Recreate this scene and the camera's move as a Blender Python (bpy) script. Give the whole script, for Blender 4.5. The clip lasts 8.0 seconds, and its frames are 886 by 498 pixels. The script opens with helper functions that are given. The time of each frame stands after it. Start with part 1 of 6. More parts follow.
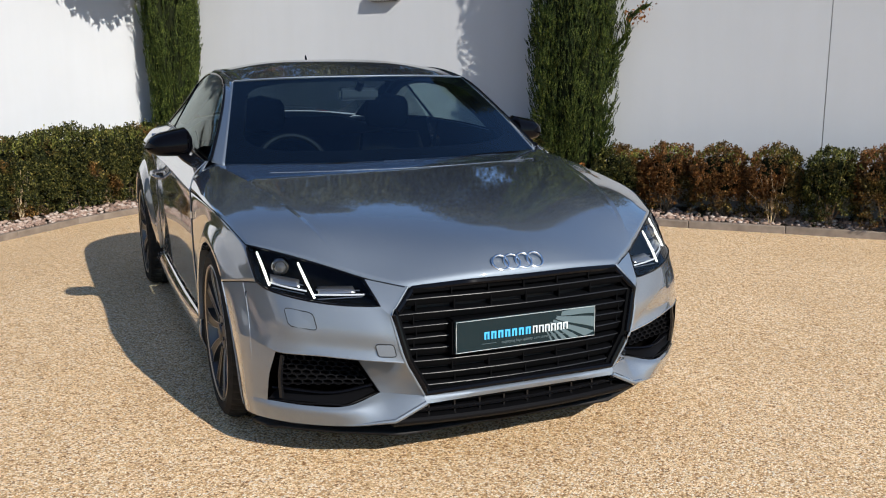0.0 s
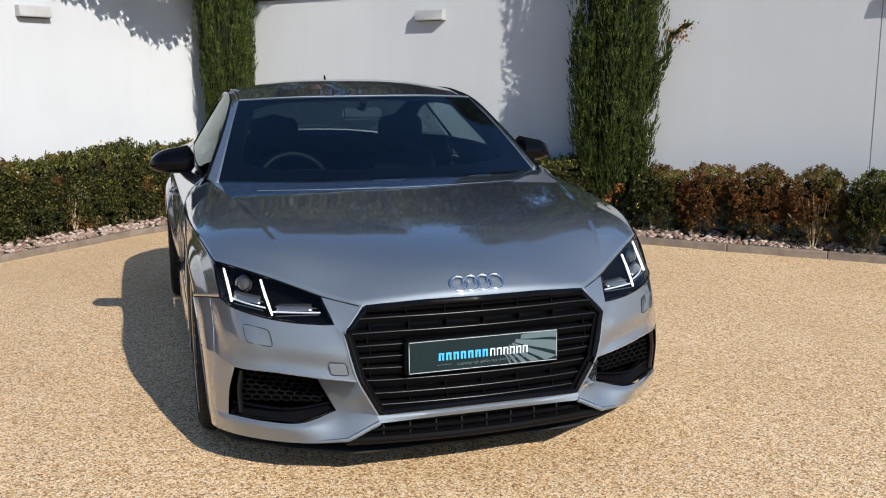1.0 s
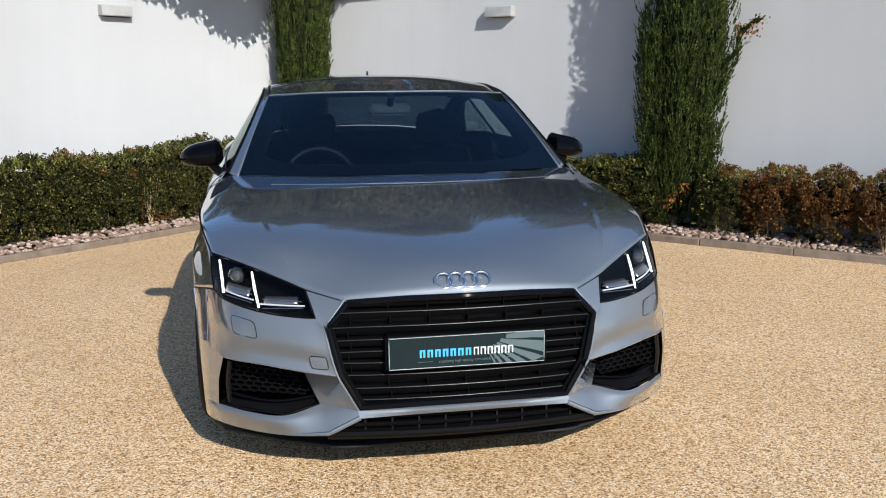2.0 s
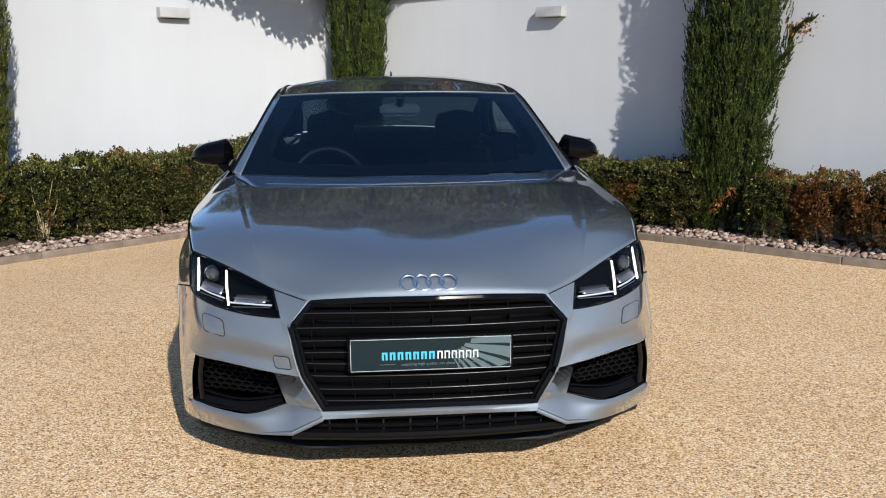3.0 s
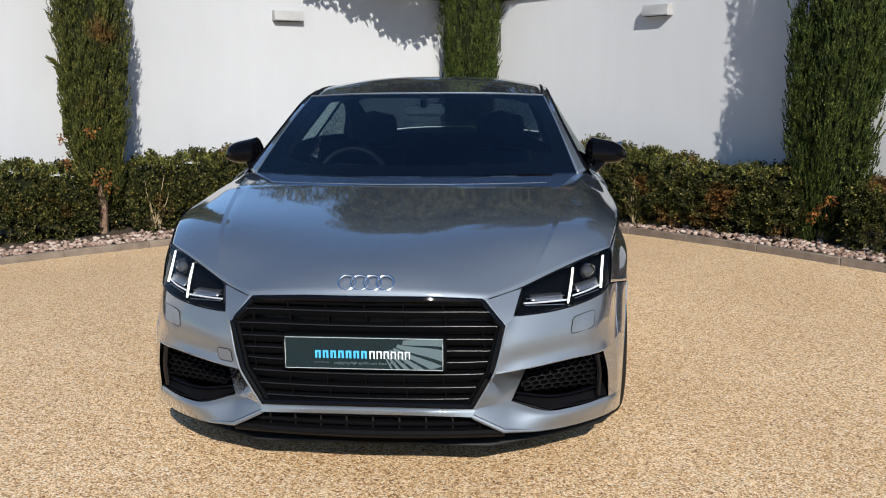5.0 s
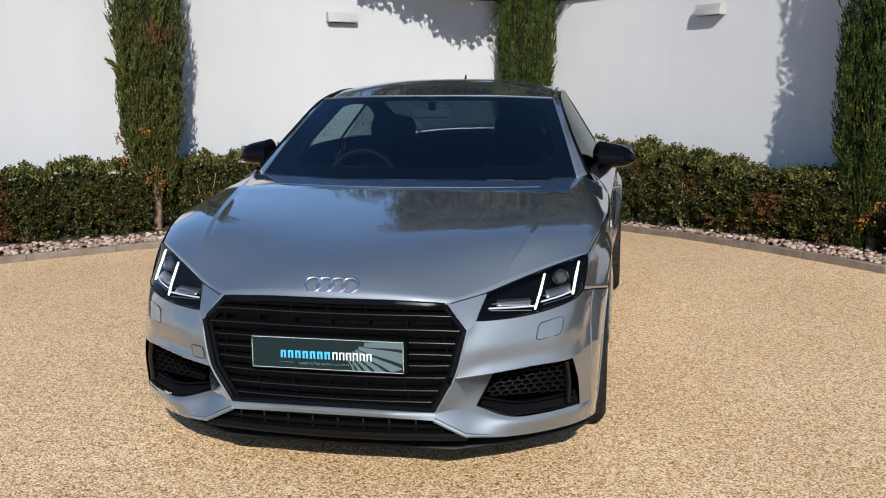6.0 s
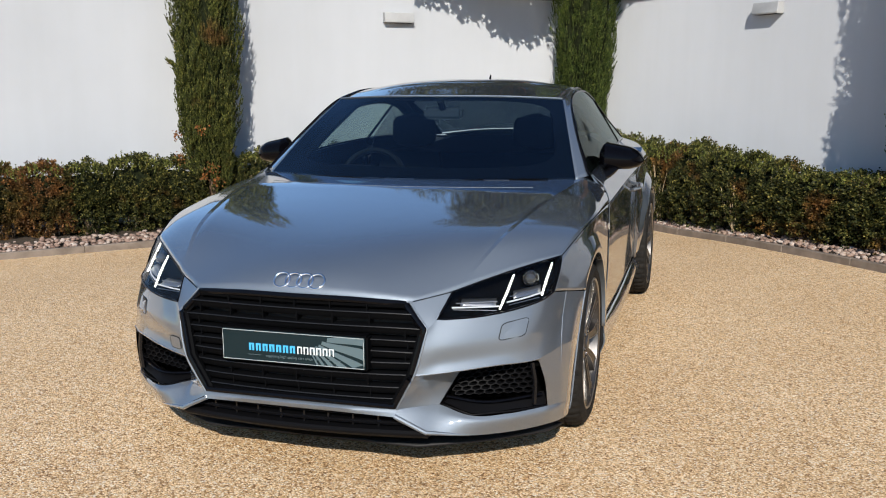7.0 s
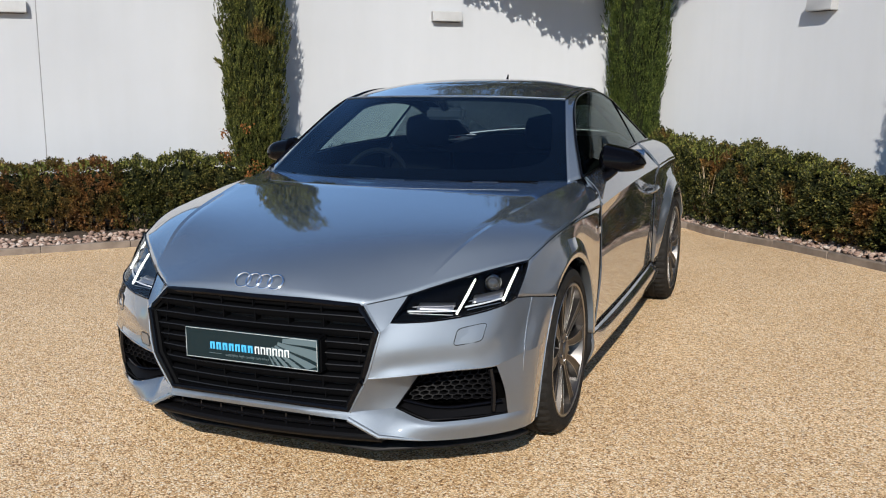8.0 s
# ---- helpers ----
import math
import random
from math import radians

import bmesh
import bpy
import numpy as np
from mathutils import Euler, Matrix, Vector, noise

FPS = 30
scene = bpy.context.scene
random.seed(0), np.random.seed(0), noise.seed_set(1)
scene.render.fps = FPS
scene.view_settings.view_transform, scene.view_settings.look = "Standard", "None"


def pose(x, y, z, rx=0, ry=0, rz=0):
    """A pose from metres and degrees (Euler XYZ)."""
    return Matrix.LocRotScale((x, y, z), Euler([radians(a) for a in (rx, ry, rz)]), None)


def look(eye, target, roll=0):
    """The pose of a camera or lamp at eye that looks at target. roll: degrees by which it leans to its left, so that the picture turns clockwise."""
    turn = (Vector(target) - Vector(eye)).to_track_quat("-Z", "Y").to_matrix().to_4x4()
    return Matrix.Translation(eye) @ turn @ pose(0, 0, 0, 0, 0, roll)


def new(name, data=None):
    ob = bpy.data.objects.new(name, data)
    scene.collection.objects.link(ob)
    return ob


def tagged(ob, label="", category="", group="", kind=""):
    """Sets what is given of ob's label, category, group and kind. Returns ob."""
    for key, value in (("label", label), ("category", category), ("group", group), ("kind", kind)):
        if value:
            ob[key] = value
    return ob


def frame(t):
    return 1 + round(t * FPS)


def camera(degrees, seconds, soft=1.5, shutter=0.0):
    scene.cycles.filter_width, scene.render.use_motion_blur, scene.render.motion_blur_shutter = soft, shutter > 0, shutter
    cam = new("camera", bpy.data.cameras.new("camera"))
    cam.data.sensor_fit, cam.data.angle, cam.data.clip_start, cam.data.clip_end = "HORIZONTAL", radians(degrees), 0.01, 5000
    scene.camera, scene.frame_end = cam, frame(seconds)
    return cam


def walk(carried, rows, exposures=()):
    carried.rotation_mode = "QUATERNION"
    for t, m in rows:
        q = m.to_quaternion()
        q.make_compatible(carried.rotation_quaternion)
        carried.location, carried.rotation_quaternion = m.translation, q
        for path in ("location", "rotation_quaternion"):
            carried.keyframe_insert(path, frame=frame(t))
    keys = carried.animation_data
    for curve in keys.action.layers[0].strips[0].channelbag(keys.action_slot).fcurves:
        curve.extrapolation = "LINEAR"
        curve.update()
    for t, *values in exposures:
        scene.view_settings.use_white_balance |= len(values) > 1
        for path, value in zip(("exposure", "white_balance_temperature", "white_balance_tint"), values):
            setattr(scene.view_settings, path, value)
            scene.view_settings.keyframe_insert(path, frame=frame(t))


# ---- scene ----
cam = camera(50.8, 8.0, 1.1)
PATH = [
    (0, (-1.424, -2.54, 1.338), (-0.655, -0.737, 0.943), -0.1),
    (0.5, (-1.238, -2.607, 1.348), (-0.542, -0.771, 0.97), -0.1),
    (1, (-1.039, -2.682, 1.347), (-0.433, -0.81, 0.989), -0.0),
    (1.5, (-0.849, -2.737, 1.344), (-0.353, -0.832, 0.988), -0.0),
    (1.7, (-0.772, -2.744, 1.339), (-0.319, -0.829, 0.98), 0.0),
    (2.8, (-0.353, -2.761, 1.331), (-0.104, -0.81, 0.971), 0.1),
    (3, (-0.273, -2.772, 1.333), (-0.059, -0.816, 0.973), 0.1),
    (3.5, (-0.089, -2.775, 1.327), (0.04, -0.812, 0.965), 0.1),
    (4, (0.082, -2.772, 1.334), (0.117, -0.805, 0.971), 0.2),
    (4.2, (0.149, -2.779, 1.348), (0.147, -0.813, 0.983), 0.2),
    (5.3, (0.614, -2.773, 1.339), (0.407, -0.817, 0.979), 0.1),
    (5.5, (0.694, -2.76, 1.346), (0.452, -0.808, 0.982), 0.1),
    (6, (0.879, -2.741, 1.362), (0.544, -0.803, 0.998), 0.1),
    (6.5, (1.099, -2.716, 1.369), (0.676, -0.795, 1.006), 0.1),
    (7, (1.292, -2.675, 1.365), (0.768, -0.779, 1.0), 0.2),
    (7.5, (1.485, -2.596, 1.371), (0.873, -0.728, 1.002), 0.2),
    (8, (1.68, -2.51, 1.378), (0.986, -0.671, 1.008), 0.2),
]
walk(cam, [(t, look(eye, target, roll)) for t, eye, target, roll in PATH], ((0.0, 0.19), (3.5, 0.14), (8.0, 0.06)))


# ---- world, sun ----
SUN = Vector((0.206, -0.816, 0.540)).normalized()
world = bpy.data.worlds.new("sky")
scene.world = world
world.use_nodes = True
wn = world.node_tree
sky = wn.nodes.new("ShaderNodeTexSky")
sky.sky_type, sky.sun_disc = "NISHITA", False
sky.sun_elevation = math.asin(SUN.z)
sky.sun_rotation = math.atan2(SUN.x, SUN.y)
sky.air_density, sky.dust_density, sky.ozone_density = 1.0, 0.02, 4.0
wn.links.new(sky.outputs[0], wn.nodes["Background"].inputs[0])
wn.nodes["Background"].inputs[1].default_value = 0.134
sun = new("sun", bpy.data.lights.new("sun", "SUN"))
sun.data.energy, sun.data.angle, sun.data.color = 5.2, radians(0.55), (1.0, 0.948, 0.857)
sun.matrix_world = look(SUN * 30, (0, 0, 0))


# ---- materials ----
def material(name, color=(0.5, 0.5, 0.5), rough=0.5, metal=0.0, coat=0.0, spec=0.5):
    m = bpy.data.materials.new(name)
    m.use_nodes = True
    b = m.node_tree.nodes["Principled BSDF"]
    b.inputs["Base Color"].default_value = (*color, 1)
    b.inputs["Roughness"].default_value = rough
    b.inputs["Metallic"].default_value = metal
    b.inputs["Coat Weight"].default_value = coat
    b.inputs["Coat Roughness"].default_value = 0.02
    b.inputs["Specular IOR Level"].default_value = spec
    return m


def node(m, kind, **values):
    n = m.node_tree.nodes.new(kind)
    for key, value in values.items():
        n.inputs[key.replace("_", " ")].default_value = value
    return n


def link(m, a, b):
    m.node_tree.links.new(a, b)


def coords(m, scale=(1, 1, 1), world_space=True):
    """Texture coordinates in metres, of the thing or of the place."""
    mp = node(m, "ShaderNodeMapping")
    mp.inputs["Scale"].default_value = scale
    if world_space:
        link(m, node(m, "ShaderNodeNewGeometry").outputs["Position"], mp.inputs[0])
    else:
        link(m, node(m, "ShaderNodeTexCoord").outputs["Object"], mp.inputs[0])
    return mp.outputs[0]


def noise_tex(m, vec, scale, detail=4.0, rough=0.55):
    n = node(m, "ShaderNodeTexNoise", Scale=scale, Detail=detail, Roughness=rough)
    link(m, vec, n.inputs["Vector"])
    return n.outputs["Fac"]


def ramp(m, fac, *stops):
    r = node(m, "ShaderNodeValToRGB")
    e = r.color_ramp.elements
    while len(e) < len(stops):
        e.new(0.5)
    for k, (p, c) in zip(e, stops):
        k.position, k.color = p, (*c, 1)
    link(m, fac, r.inputs[0])
    return r.outputs[0]


def mixed(m, fac, a, b, mode="MIX"):
    n = m.node_tree.nodes.new("ShaderNodeMix")
    n.data_type, n.blend_type = "RGBA", mode
    for socket, value in ((n.inputs[0], fac), (n.inputs[6], a), (n.inputs[7], b)):
        if hasattr(value, "links"):
            link(m, value, socket)
        else:
            socket.default_value = value if isinstance(value, float) else (*value, 1)
    return n.outputs[2]


def bsdf(m):
    return m.node_tree.nodes["Principled BSDF"]


def bump(m, height, strength=0.3, distance=0.01):
    n = node(m, "ShaderNodeBump", Strength=strength, Distance=distance)
    link(m, height, n.inputs["Height"])
    link(m, n.outputs[0], bsdf(m).inputs["Normal"])


def paint_silver():
    """Metal flakes, a broad and a narrow lobe, under clear lacquer."""
    m = bpy.data.materials.new("silver_paint")
    m.use_nodes = True
    m.node_tree.nodes.remove(bsdf(m))
    v = coords(m, world_space=False)
    fleck = noise_tex(m, v, 1500, 1)
    c = ramp(m, fleck, (0.3, FLAKE_DARK), (0.7, FLAKE_LIGHT))
    dust = noise_tex(m, v, 5, 6)
    lobes = []
    for low, high in FLAKE_LOBES:
        g = node(m, "ShaderNodeBsdfGlossy")
        g.distribution = "BECKMANN"
        link(m, c, g.inputs["Color"])
        link(m, ramp(m, dust, (0.35, (low,) * 3), (0.75, (high,) * 3)), g.inputs["Roughness"])
        lobes.append(g)
    flakes = node(m, "ShaderNodeMixShader", Fac=0.64)
    link(m, lobes[0].outputs[0], flakes.inputs[1])
    link(m, lobes[1].outputs[0], flakes.inputs[2])
    base = node(m, "ShaderNodeBsdfDiffuse")
    link(m, c, base.inputs[0])
    coat = node(m, "ShaderNodeMixShader", Fac=0.22)
    link(m, flakes.outputs[0], coat.inputs[1])
    link(m, base.outputs[0], coat.inputs[2])
    lacquer = node(m, "ShaderNodeBsdfGlossy", Roughness=0.045)
    lacquer.inputs[0].default_value = (1, 1, 1, 1)
    face = node(m, "ShaderNodeLayerWeight", Blend=0.5)
    grow = node(m, "ShaderNodeMath")
    grow.operation = "POWER"
    grow.inputs[1].default_value = 3.0
    link(m, face.outputs["Facing"], grow.inputs[0])
    fres = node(m, "ShaderNodeMath")
    fres.operation = "MULTIPLY_ADD"
    fres.inputs[1].default_value, fres.inputs[2].default_value = 1.7, 0.03
    link(m, grow.outputs[0], fres.inputs[0])
    mix = node(m, "ShaderNodeMixShader")
    top = node(m, "ShaderNodeMath")
    top.operation = "MINIMUM"
    top.inputs[1].default_value = 0.78
    link(m, fres.outputs[0], top.inputs[0])
    link(m, top.outputs[0], mix.inputs[0])
    link(m, coat.outputs[0], mix.inputs[1])
    link(m, lacquer.outputs[0], mix.inputs[2])
    link(m, mix.outputs[0], m.node_tree.nodes["Material Output"].inputs[0])
    return m


FLAKE_DARK, FLAKE_LIGHT = (0.168, 0.196, 0.234), (0.220, 0.251, 0.290)
FLAKE_LOBES = ((0.48, 0.52), (0.73, 0.77))


def gravel():
    m = material("resin_bound_gravel", (0.5, 0.38, 0.22), 0.75, 0, 0, 0.35)
    v = coords(m)
    vor = node(m, "ShaderNodeTexVoronoi", Scale=150.0)
    link(m, v, vor.inputs["Vector"])
    sep = node(m, "ShaderNodeSeparateColor")
    link(m, vor.outputs["Color"], sep.inputs[0])
    stone = ramp(m, sep.outputs[0], (0.0, (0.22, 0.115, 0.05)), (0.2, (0.62, 0.40, 0.195)), (0.5, (0.92, 0.665, 0.39)),
                 (0.8, (0.95, 0.775, 0.53)), (1.0, (0.96, 0.89, 0.76)))
    gap = ramp(m, vor.outputs["Distance"], (0.3, (1, 1, 1)), (0.8, (0.60, 0.50, 0.40)))
    c = mixed(m, 1.0, stone, gap, "MULTIPLY")
    patch = ramp(m, noise_tex(m, v, 1.1, 5), (0.3, (0.90, 0.87, 0.83)), (0.7, (1.0, 1.0, 1.0)))
    c = mixed(m, 1.0, c, patch, "MULTIPLY")
    clump = ramp(m, noise_tex(m, v, 26, 5, 0.65), (0.34, (0.88, 0.86, 0.83)), (0.52, (1.05, 1.05, 1.05)))
    c = mixed(m, 1.0, c, clump, "MULTIPLY")
    link(m, c, bsdf(m).inputs["Base Color"])
    bump(m, vor.outputs["Distance"], 0.9, -0.004)
    return m


def render_white():
    m = material("white_render", (0.8, 0.8, 0.79), 0.85)
    bsdf(m).inputs["Diffuse Roughness"].default_value = 1.0
    v = coords(m)
    big = noise_tex(m, v, 0.8, 5)
    streak = noise_tex(m, coords(m, (5, 5, 0.5)), 1.2, 5)
    c = ramp(m, big, (0.3, (0.472, 0.483, 0.505)), (0.7, (0.511, 0.522, 0.544)))
    s = ramp(m, streak, (0.3, (0.975, 0.975, 0.97)), (0.6, (1, 1, 1)))
    link(m, mixed(m, 1.0, c, s, "MULTIPLY"), bsdf(m).inputs["Base Color"])
    bump(m, noise_tex(m, v, 160, 3), 0.25, 0.003)
    return m


def stone_like(name, dark, light, scale, relief=0.3, by_object=False, spec=0.5):
    m = material(name, light, 0.8, 0, 0, spec)
    v = coords(m, world_space=not by_object)
    c = ramp(m, noise_tex(m, v, scale, 6), (0.3, dark), (0.7, light))
    if by_object:
        info = node(m, "ShaderNodeObjectInfo")
        tint = ramp(m, info.outputs["Random"], (0.0, (0.24, 0.155, 0.12)), (0.35, (0.40, 0.265, 0.205)), (0.7, (0.50, 0.375, 0.305)), (1.0, (0.66, 0.56, 0.49)))
        c = mixed(m, 1.0, c, tint, "MULTIPLY")
    link(m, c, bsdf(m).inputs["Base Color"])
    bump(m, noise_tex(m, v, scale * 6, 4), relief, 0.004)
    return m


def leafy(name, stops, brown=0.0, rust=(0.17, 0.085, 0.028)):
    """Leaves: each one its own tone; whole patches turn brown."""
    m = material(name, stops[0][1], 0.55, 0, 0, 0.2)
    geo = node(m, "ShaderNodeNewGeometry")
    c = ramp(m, geo.outputs["Random Per Island"], *stops)
    if brown > 0:
        patchy = noise_tex(m, coords(m), 2.6, 3)
        mask = ramp(m, patchy, (0.62 - brown * 0.3, (0, 0, 0)), (0.74 - brown * 0.3, (1, 1, 1)))
        dry = ramp(m, geo.outputs["Random Per Island"], (0.0, tuple(k * 0.45 for k in rust)), (0.6, rust), (1.0, tuple(k * 1.7 for k in rust)))
        c = mixed(m, mask, c, dry)
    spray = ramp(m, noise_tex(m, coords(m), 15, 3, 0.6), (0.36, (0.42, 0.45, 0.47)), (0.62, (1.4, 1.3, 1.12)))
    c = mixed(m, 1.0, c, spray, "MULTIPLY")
    link(m, c, bsdf(m).inputs["Base Color"])
    b = bsdf(m)
    b.inputs["Subsurface Weight"].default_value = 0.0
    tr = node(m, "ShaderNodeBsdfTranslucent")
    link(m, c, tr.inputs[0])
    mix = node(m, "ShaderNodeMixShader", Fac=0.22)
    out = m.node_tree.nodes["Material Output"]
    link(m, b.outputs[0], mix.inputs[1])
    link(m, tr.outputs[0], mix.inputs[2])
    link(m, mix.outputs[0], out.inputs[0])
    return m


def glass(name, tint, gloss=(1, 1, 1), base=0.06):
    m = bpy.data.materials.new(name)
    m.use_nodes = True
    m.node_tree.nodes.remove(bsdf(m))
    out = m.node_tree.nodes["Material Output"]
    clear = node(m, "ShaderNodeBsdfTransparent", Color=(*tint, 1))
    shine = node(m, "ShaderNodeBsdfGlossy", Roughness=0.01)
    shine.inputs[0].default_value = (*gloss, 1)
    face = node(m, "ShaderNodeLayerWeight", Blend=0.5)
    grow = node(m, "ShaderNodeMath")
    grow.operation = "POWER"
    grow.inputs[1].default_value = 4.6
    link(m, face.outputs["Facing"], grow.inputs[0])
    fres = node(m, "ShaderNodeMath")
    fres.operation = "MULTIPLY_ADD"
    fres.inputs[1].default_value, fres.inputs[2].default_value = 0.94, base
    link(m, grow.outputs[0], fres.inputs[0])
    mix = node(m, "ShaderNodeMixShader")
    link(m, fres.outputs[0], mix.inputs[0])
    link(m, clear.outputs[0], mix.inputs[1])
    link(m, shine.outputs[0], mix.inputs[2])
    link(m, mix.outputs[0], out.inputs[0])
    return m


def glow(name, color, strength):
    m = material(name, color, 0.3)
    bsdf(m).inputs["Emission Color"].default_value = (*color, 1)
    bsdf(m).inputs["Emission Strength"].default_value = strength
    return m


SILVER = paint_silver()
GRAVEL = gravel()
WALL = render_white()
KERB = stone_like("concrete_kerb", (0.13, 0.10, 0.077), (0.235, 0.188, 0.15), 9)
SOIL = stone_like("dark_soil", (0.03, 0.022, 0.015), (0.09, 0.065, 0.045), 25, 0.8)
PEBBLE = stone_like("river_pebble", (0.5, 0.46, 0.42), (0.72, 0.68, 0.63), 30, 0.15, True)
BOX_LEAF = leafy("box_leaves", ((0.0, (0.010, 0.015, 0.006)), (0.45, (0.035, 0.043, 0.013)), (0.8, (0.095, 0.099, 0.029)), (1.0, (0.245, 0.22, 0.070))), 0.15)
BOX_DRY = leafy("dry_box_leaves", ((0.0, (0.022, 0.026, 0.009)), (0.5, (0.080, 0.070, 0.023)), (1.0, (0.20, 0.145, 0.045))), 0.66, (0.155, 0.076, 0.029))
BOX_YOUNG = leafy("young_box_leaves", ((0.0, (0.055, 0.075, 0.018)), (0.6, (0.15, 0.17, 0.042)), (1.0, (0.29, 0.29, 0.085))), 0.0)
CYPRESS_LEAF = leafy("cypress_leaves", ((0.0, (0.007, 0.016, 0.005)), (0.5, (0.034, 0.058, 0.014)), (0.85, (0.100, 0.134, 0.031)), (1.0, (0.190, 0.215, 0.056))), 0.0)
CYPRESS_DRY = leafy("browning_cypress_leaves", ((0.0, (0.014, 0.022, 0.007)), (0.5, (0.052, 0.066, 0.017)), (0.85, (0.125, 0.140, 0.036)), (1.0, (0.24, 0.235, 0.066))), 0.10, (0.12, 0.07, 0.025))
RUST_LEAF = leafy("rust_leaves", ((0.0, (0.16, 0.055, 0.018)), (1.0, (0.36, 0.16, 0.05))), 0.0)
TREE_LEAF = leafy("tree_leaves", ((0.0, (0.034, 0.039, 0.026)), (0.5, (0.066, 0.075, 0.048)), (1.0, (0.115, 0.126, 0.082))))
BARK = stone_like("bark", (0.10, 0.06, 0.04), (0.26, 0.17, 0.11), 22, 0.8)
TWIG = stone_like("dry_twig", (0.20, 0.13, 0.08), (0.42, 0.30, 0.19), 30, 0.4)
STRAW = stone_like("bleached_stem", (0.34, 0.25, 0.15), (0.58, 0.46, 0.30), 30, 0.3)
LAMP_GREY = stone_like("grey_powder_coat", (0.36, 0.36, 0.36), (0.41, 0.41, 0.41), 12, 0.05)
BLACK_GLOSS = material("black_gloss", (0.003, 0.003, 0.004), 0.06, 0, 0.0, 0.14)
MIRROR_BLACK = material("mirror_black", (0.002, 0.002, 0.003), 0.05, 0, 0.0, 0.5)
bsdf(MIRROR_BLACK).inputs["IOR"].default_value = 1.2
BLACK_SATIN = material("black_satin", (0.005, 0.005, 0.006), 0.2, 0, 0, 0.35)
BLACK_PLASTIC = material("black_plastic", (0.010, 0.010, 0.011), 0.55, 0, 0, 0.25)
DEEP_BLACK = material("deep_black", (0.002, 0.002, 0.002), 1.0, 0, 0, 0.03)
RUBBER = stone_like("tyre_rubber", (0.009, 0.0085, 0.008), (0.022, 0.020, 0.018), 40, 0.2, False, 0.15)
CHROME = material("chrome", (0.74, 0.74, 0.75), 0.16, 1.0)
RIM_GREY = material("anthracite_rim", (0.085, 0.08, 0.078), 0.38, 0.8, 0.2)
RIM_FACE = material("taupe_rim_face", (0.075, 0.069, 0.065), 0.36, 0.9)
RIM_CUT = material("machined_rim", (0.38, 0.355, 0.33), 0.34, 1.0)
DISC = material("brake_disc", (0.4, 0.38, 0.36), 0.35, 1.0)
SCREEN = glass("windscreen_glass", (0.50, 0.62, 0.68), (0.62, 0.80, 1.0), 0.07)
TINTED = glass("tinted_glass", (0.46, 0.55, 0.51), (0.52, 0.58, 0.56), 0.04)
REAR_TINT = glass("dark_rear_glass", (0.07, 0.09, 0.10))
CLEAR = glass("headlight_glass", (0.93, 0.95, 0.97), (1, 1, 1), 0.018)
FRIT = material("glass_frit", (0.003, 0.0035, 0.005), 0.9, 0, 0.0, 0.05)
TRIM_DARK = stone_like("interior_fabric", (0.004, 0.004, 0.005), (0.009, 0.009, 0.010), 60, 0.2, False, 0.08)
SEAT_GREY = stone_like("seat_leather", (0.004, 0.0042, 0.005), (0.008, 0.0085, 0.0095), 40, 0.2, False, 0.12)
DRL = glow("daylight_strip", (1.0, 0.98, 0.86), 1.5)
PLATE = material("plate_teal", (0.005, 0.0155, 0.020), 0.22, 0, 0.0, 0.3)
PLATE_PALE = material("plate_grey", (0.092, 0.132, 0.148), 0.3, 0, 0.0, 0.3)
PLATE_EDGE = material("plate_edge", (0.42, 0.46, 0.47), 0.3, 0, 0.0, 0.4)
PLATE_BLUE = material("plate_blue", (0.06, 0.42, 0.78), 0.3)
PLATE_WHITE = material("plate_white", (0.75, 0.8, 0.82), 0.3)
RED_LAMP = material("tail_lamp_red", (0.25, 0.005, 0.005), 0.1, 0, 1.0)


# ---- mesh helpers ----
def mesh_from(name, verts, faces):
    me = bpy.data.meshes.new(name)
    me.from_pydata([tuple(map(float, v)) for v in verts], [], faces)
    me.update()
    return me


def smooth(me, angle=None):
    me.shade_smooth()
    if angle is not None:
        me.set_sharp_from_angle(angle=radians(angle))


def part(name, data, mat, parent=None, label="", angle=40, thick=0.0, bevel=0.0):
    """Links a bmesh or a mesh as one object, under a thing or a part."""
    if isinstance(data, bmesh.types.BMesh):
        bm = data
        bmesh.ops.recalc_face_normals(bm, faces=bm.faces)
        data = bpy.data.meshes.new(name)
        bm.to_mesh(data)
        bm.free()
    ob = new(name, data)
    if mat is not None:
        data.materials.append(mat)
    smooth(data, angle)
    if thick:
        mod = ob.modifiers.new("thickness", "SOLIDIFY")
        mod.thickness, mod.offset = thick, -1
    if bevel:
        mod = ob.modifiers.new("edge", "BEVEL")
        mod.width, mod.segments, mod.limit_method = bevel, 2, "ANGLE"
    if parent is not None:
        ob.parent = parent
    if label:
        ob["label"] = label
    return ob


def thing(name, label, category, group="", kind="", at=None):
    ob = new(name)
    if at is not None:
        ob.matrix_world = at
    return tagged(ob, label, category, group, kind)


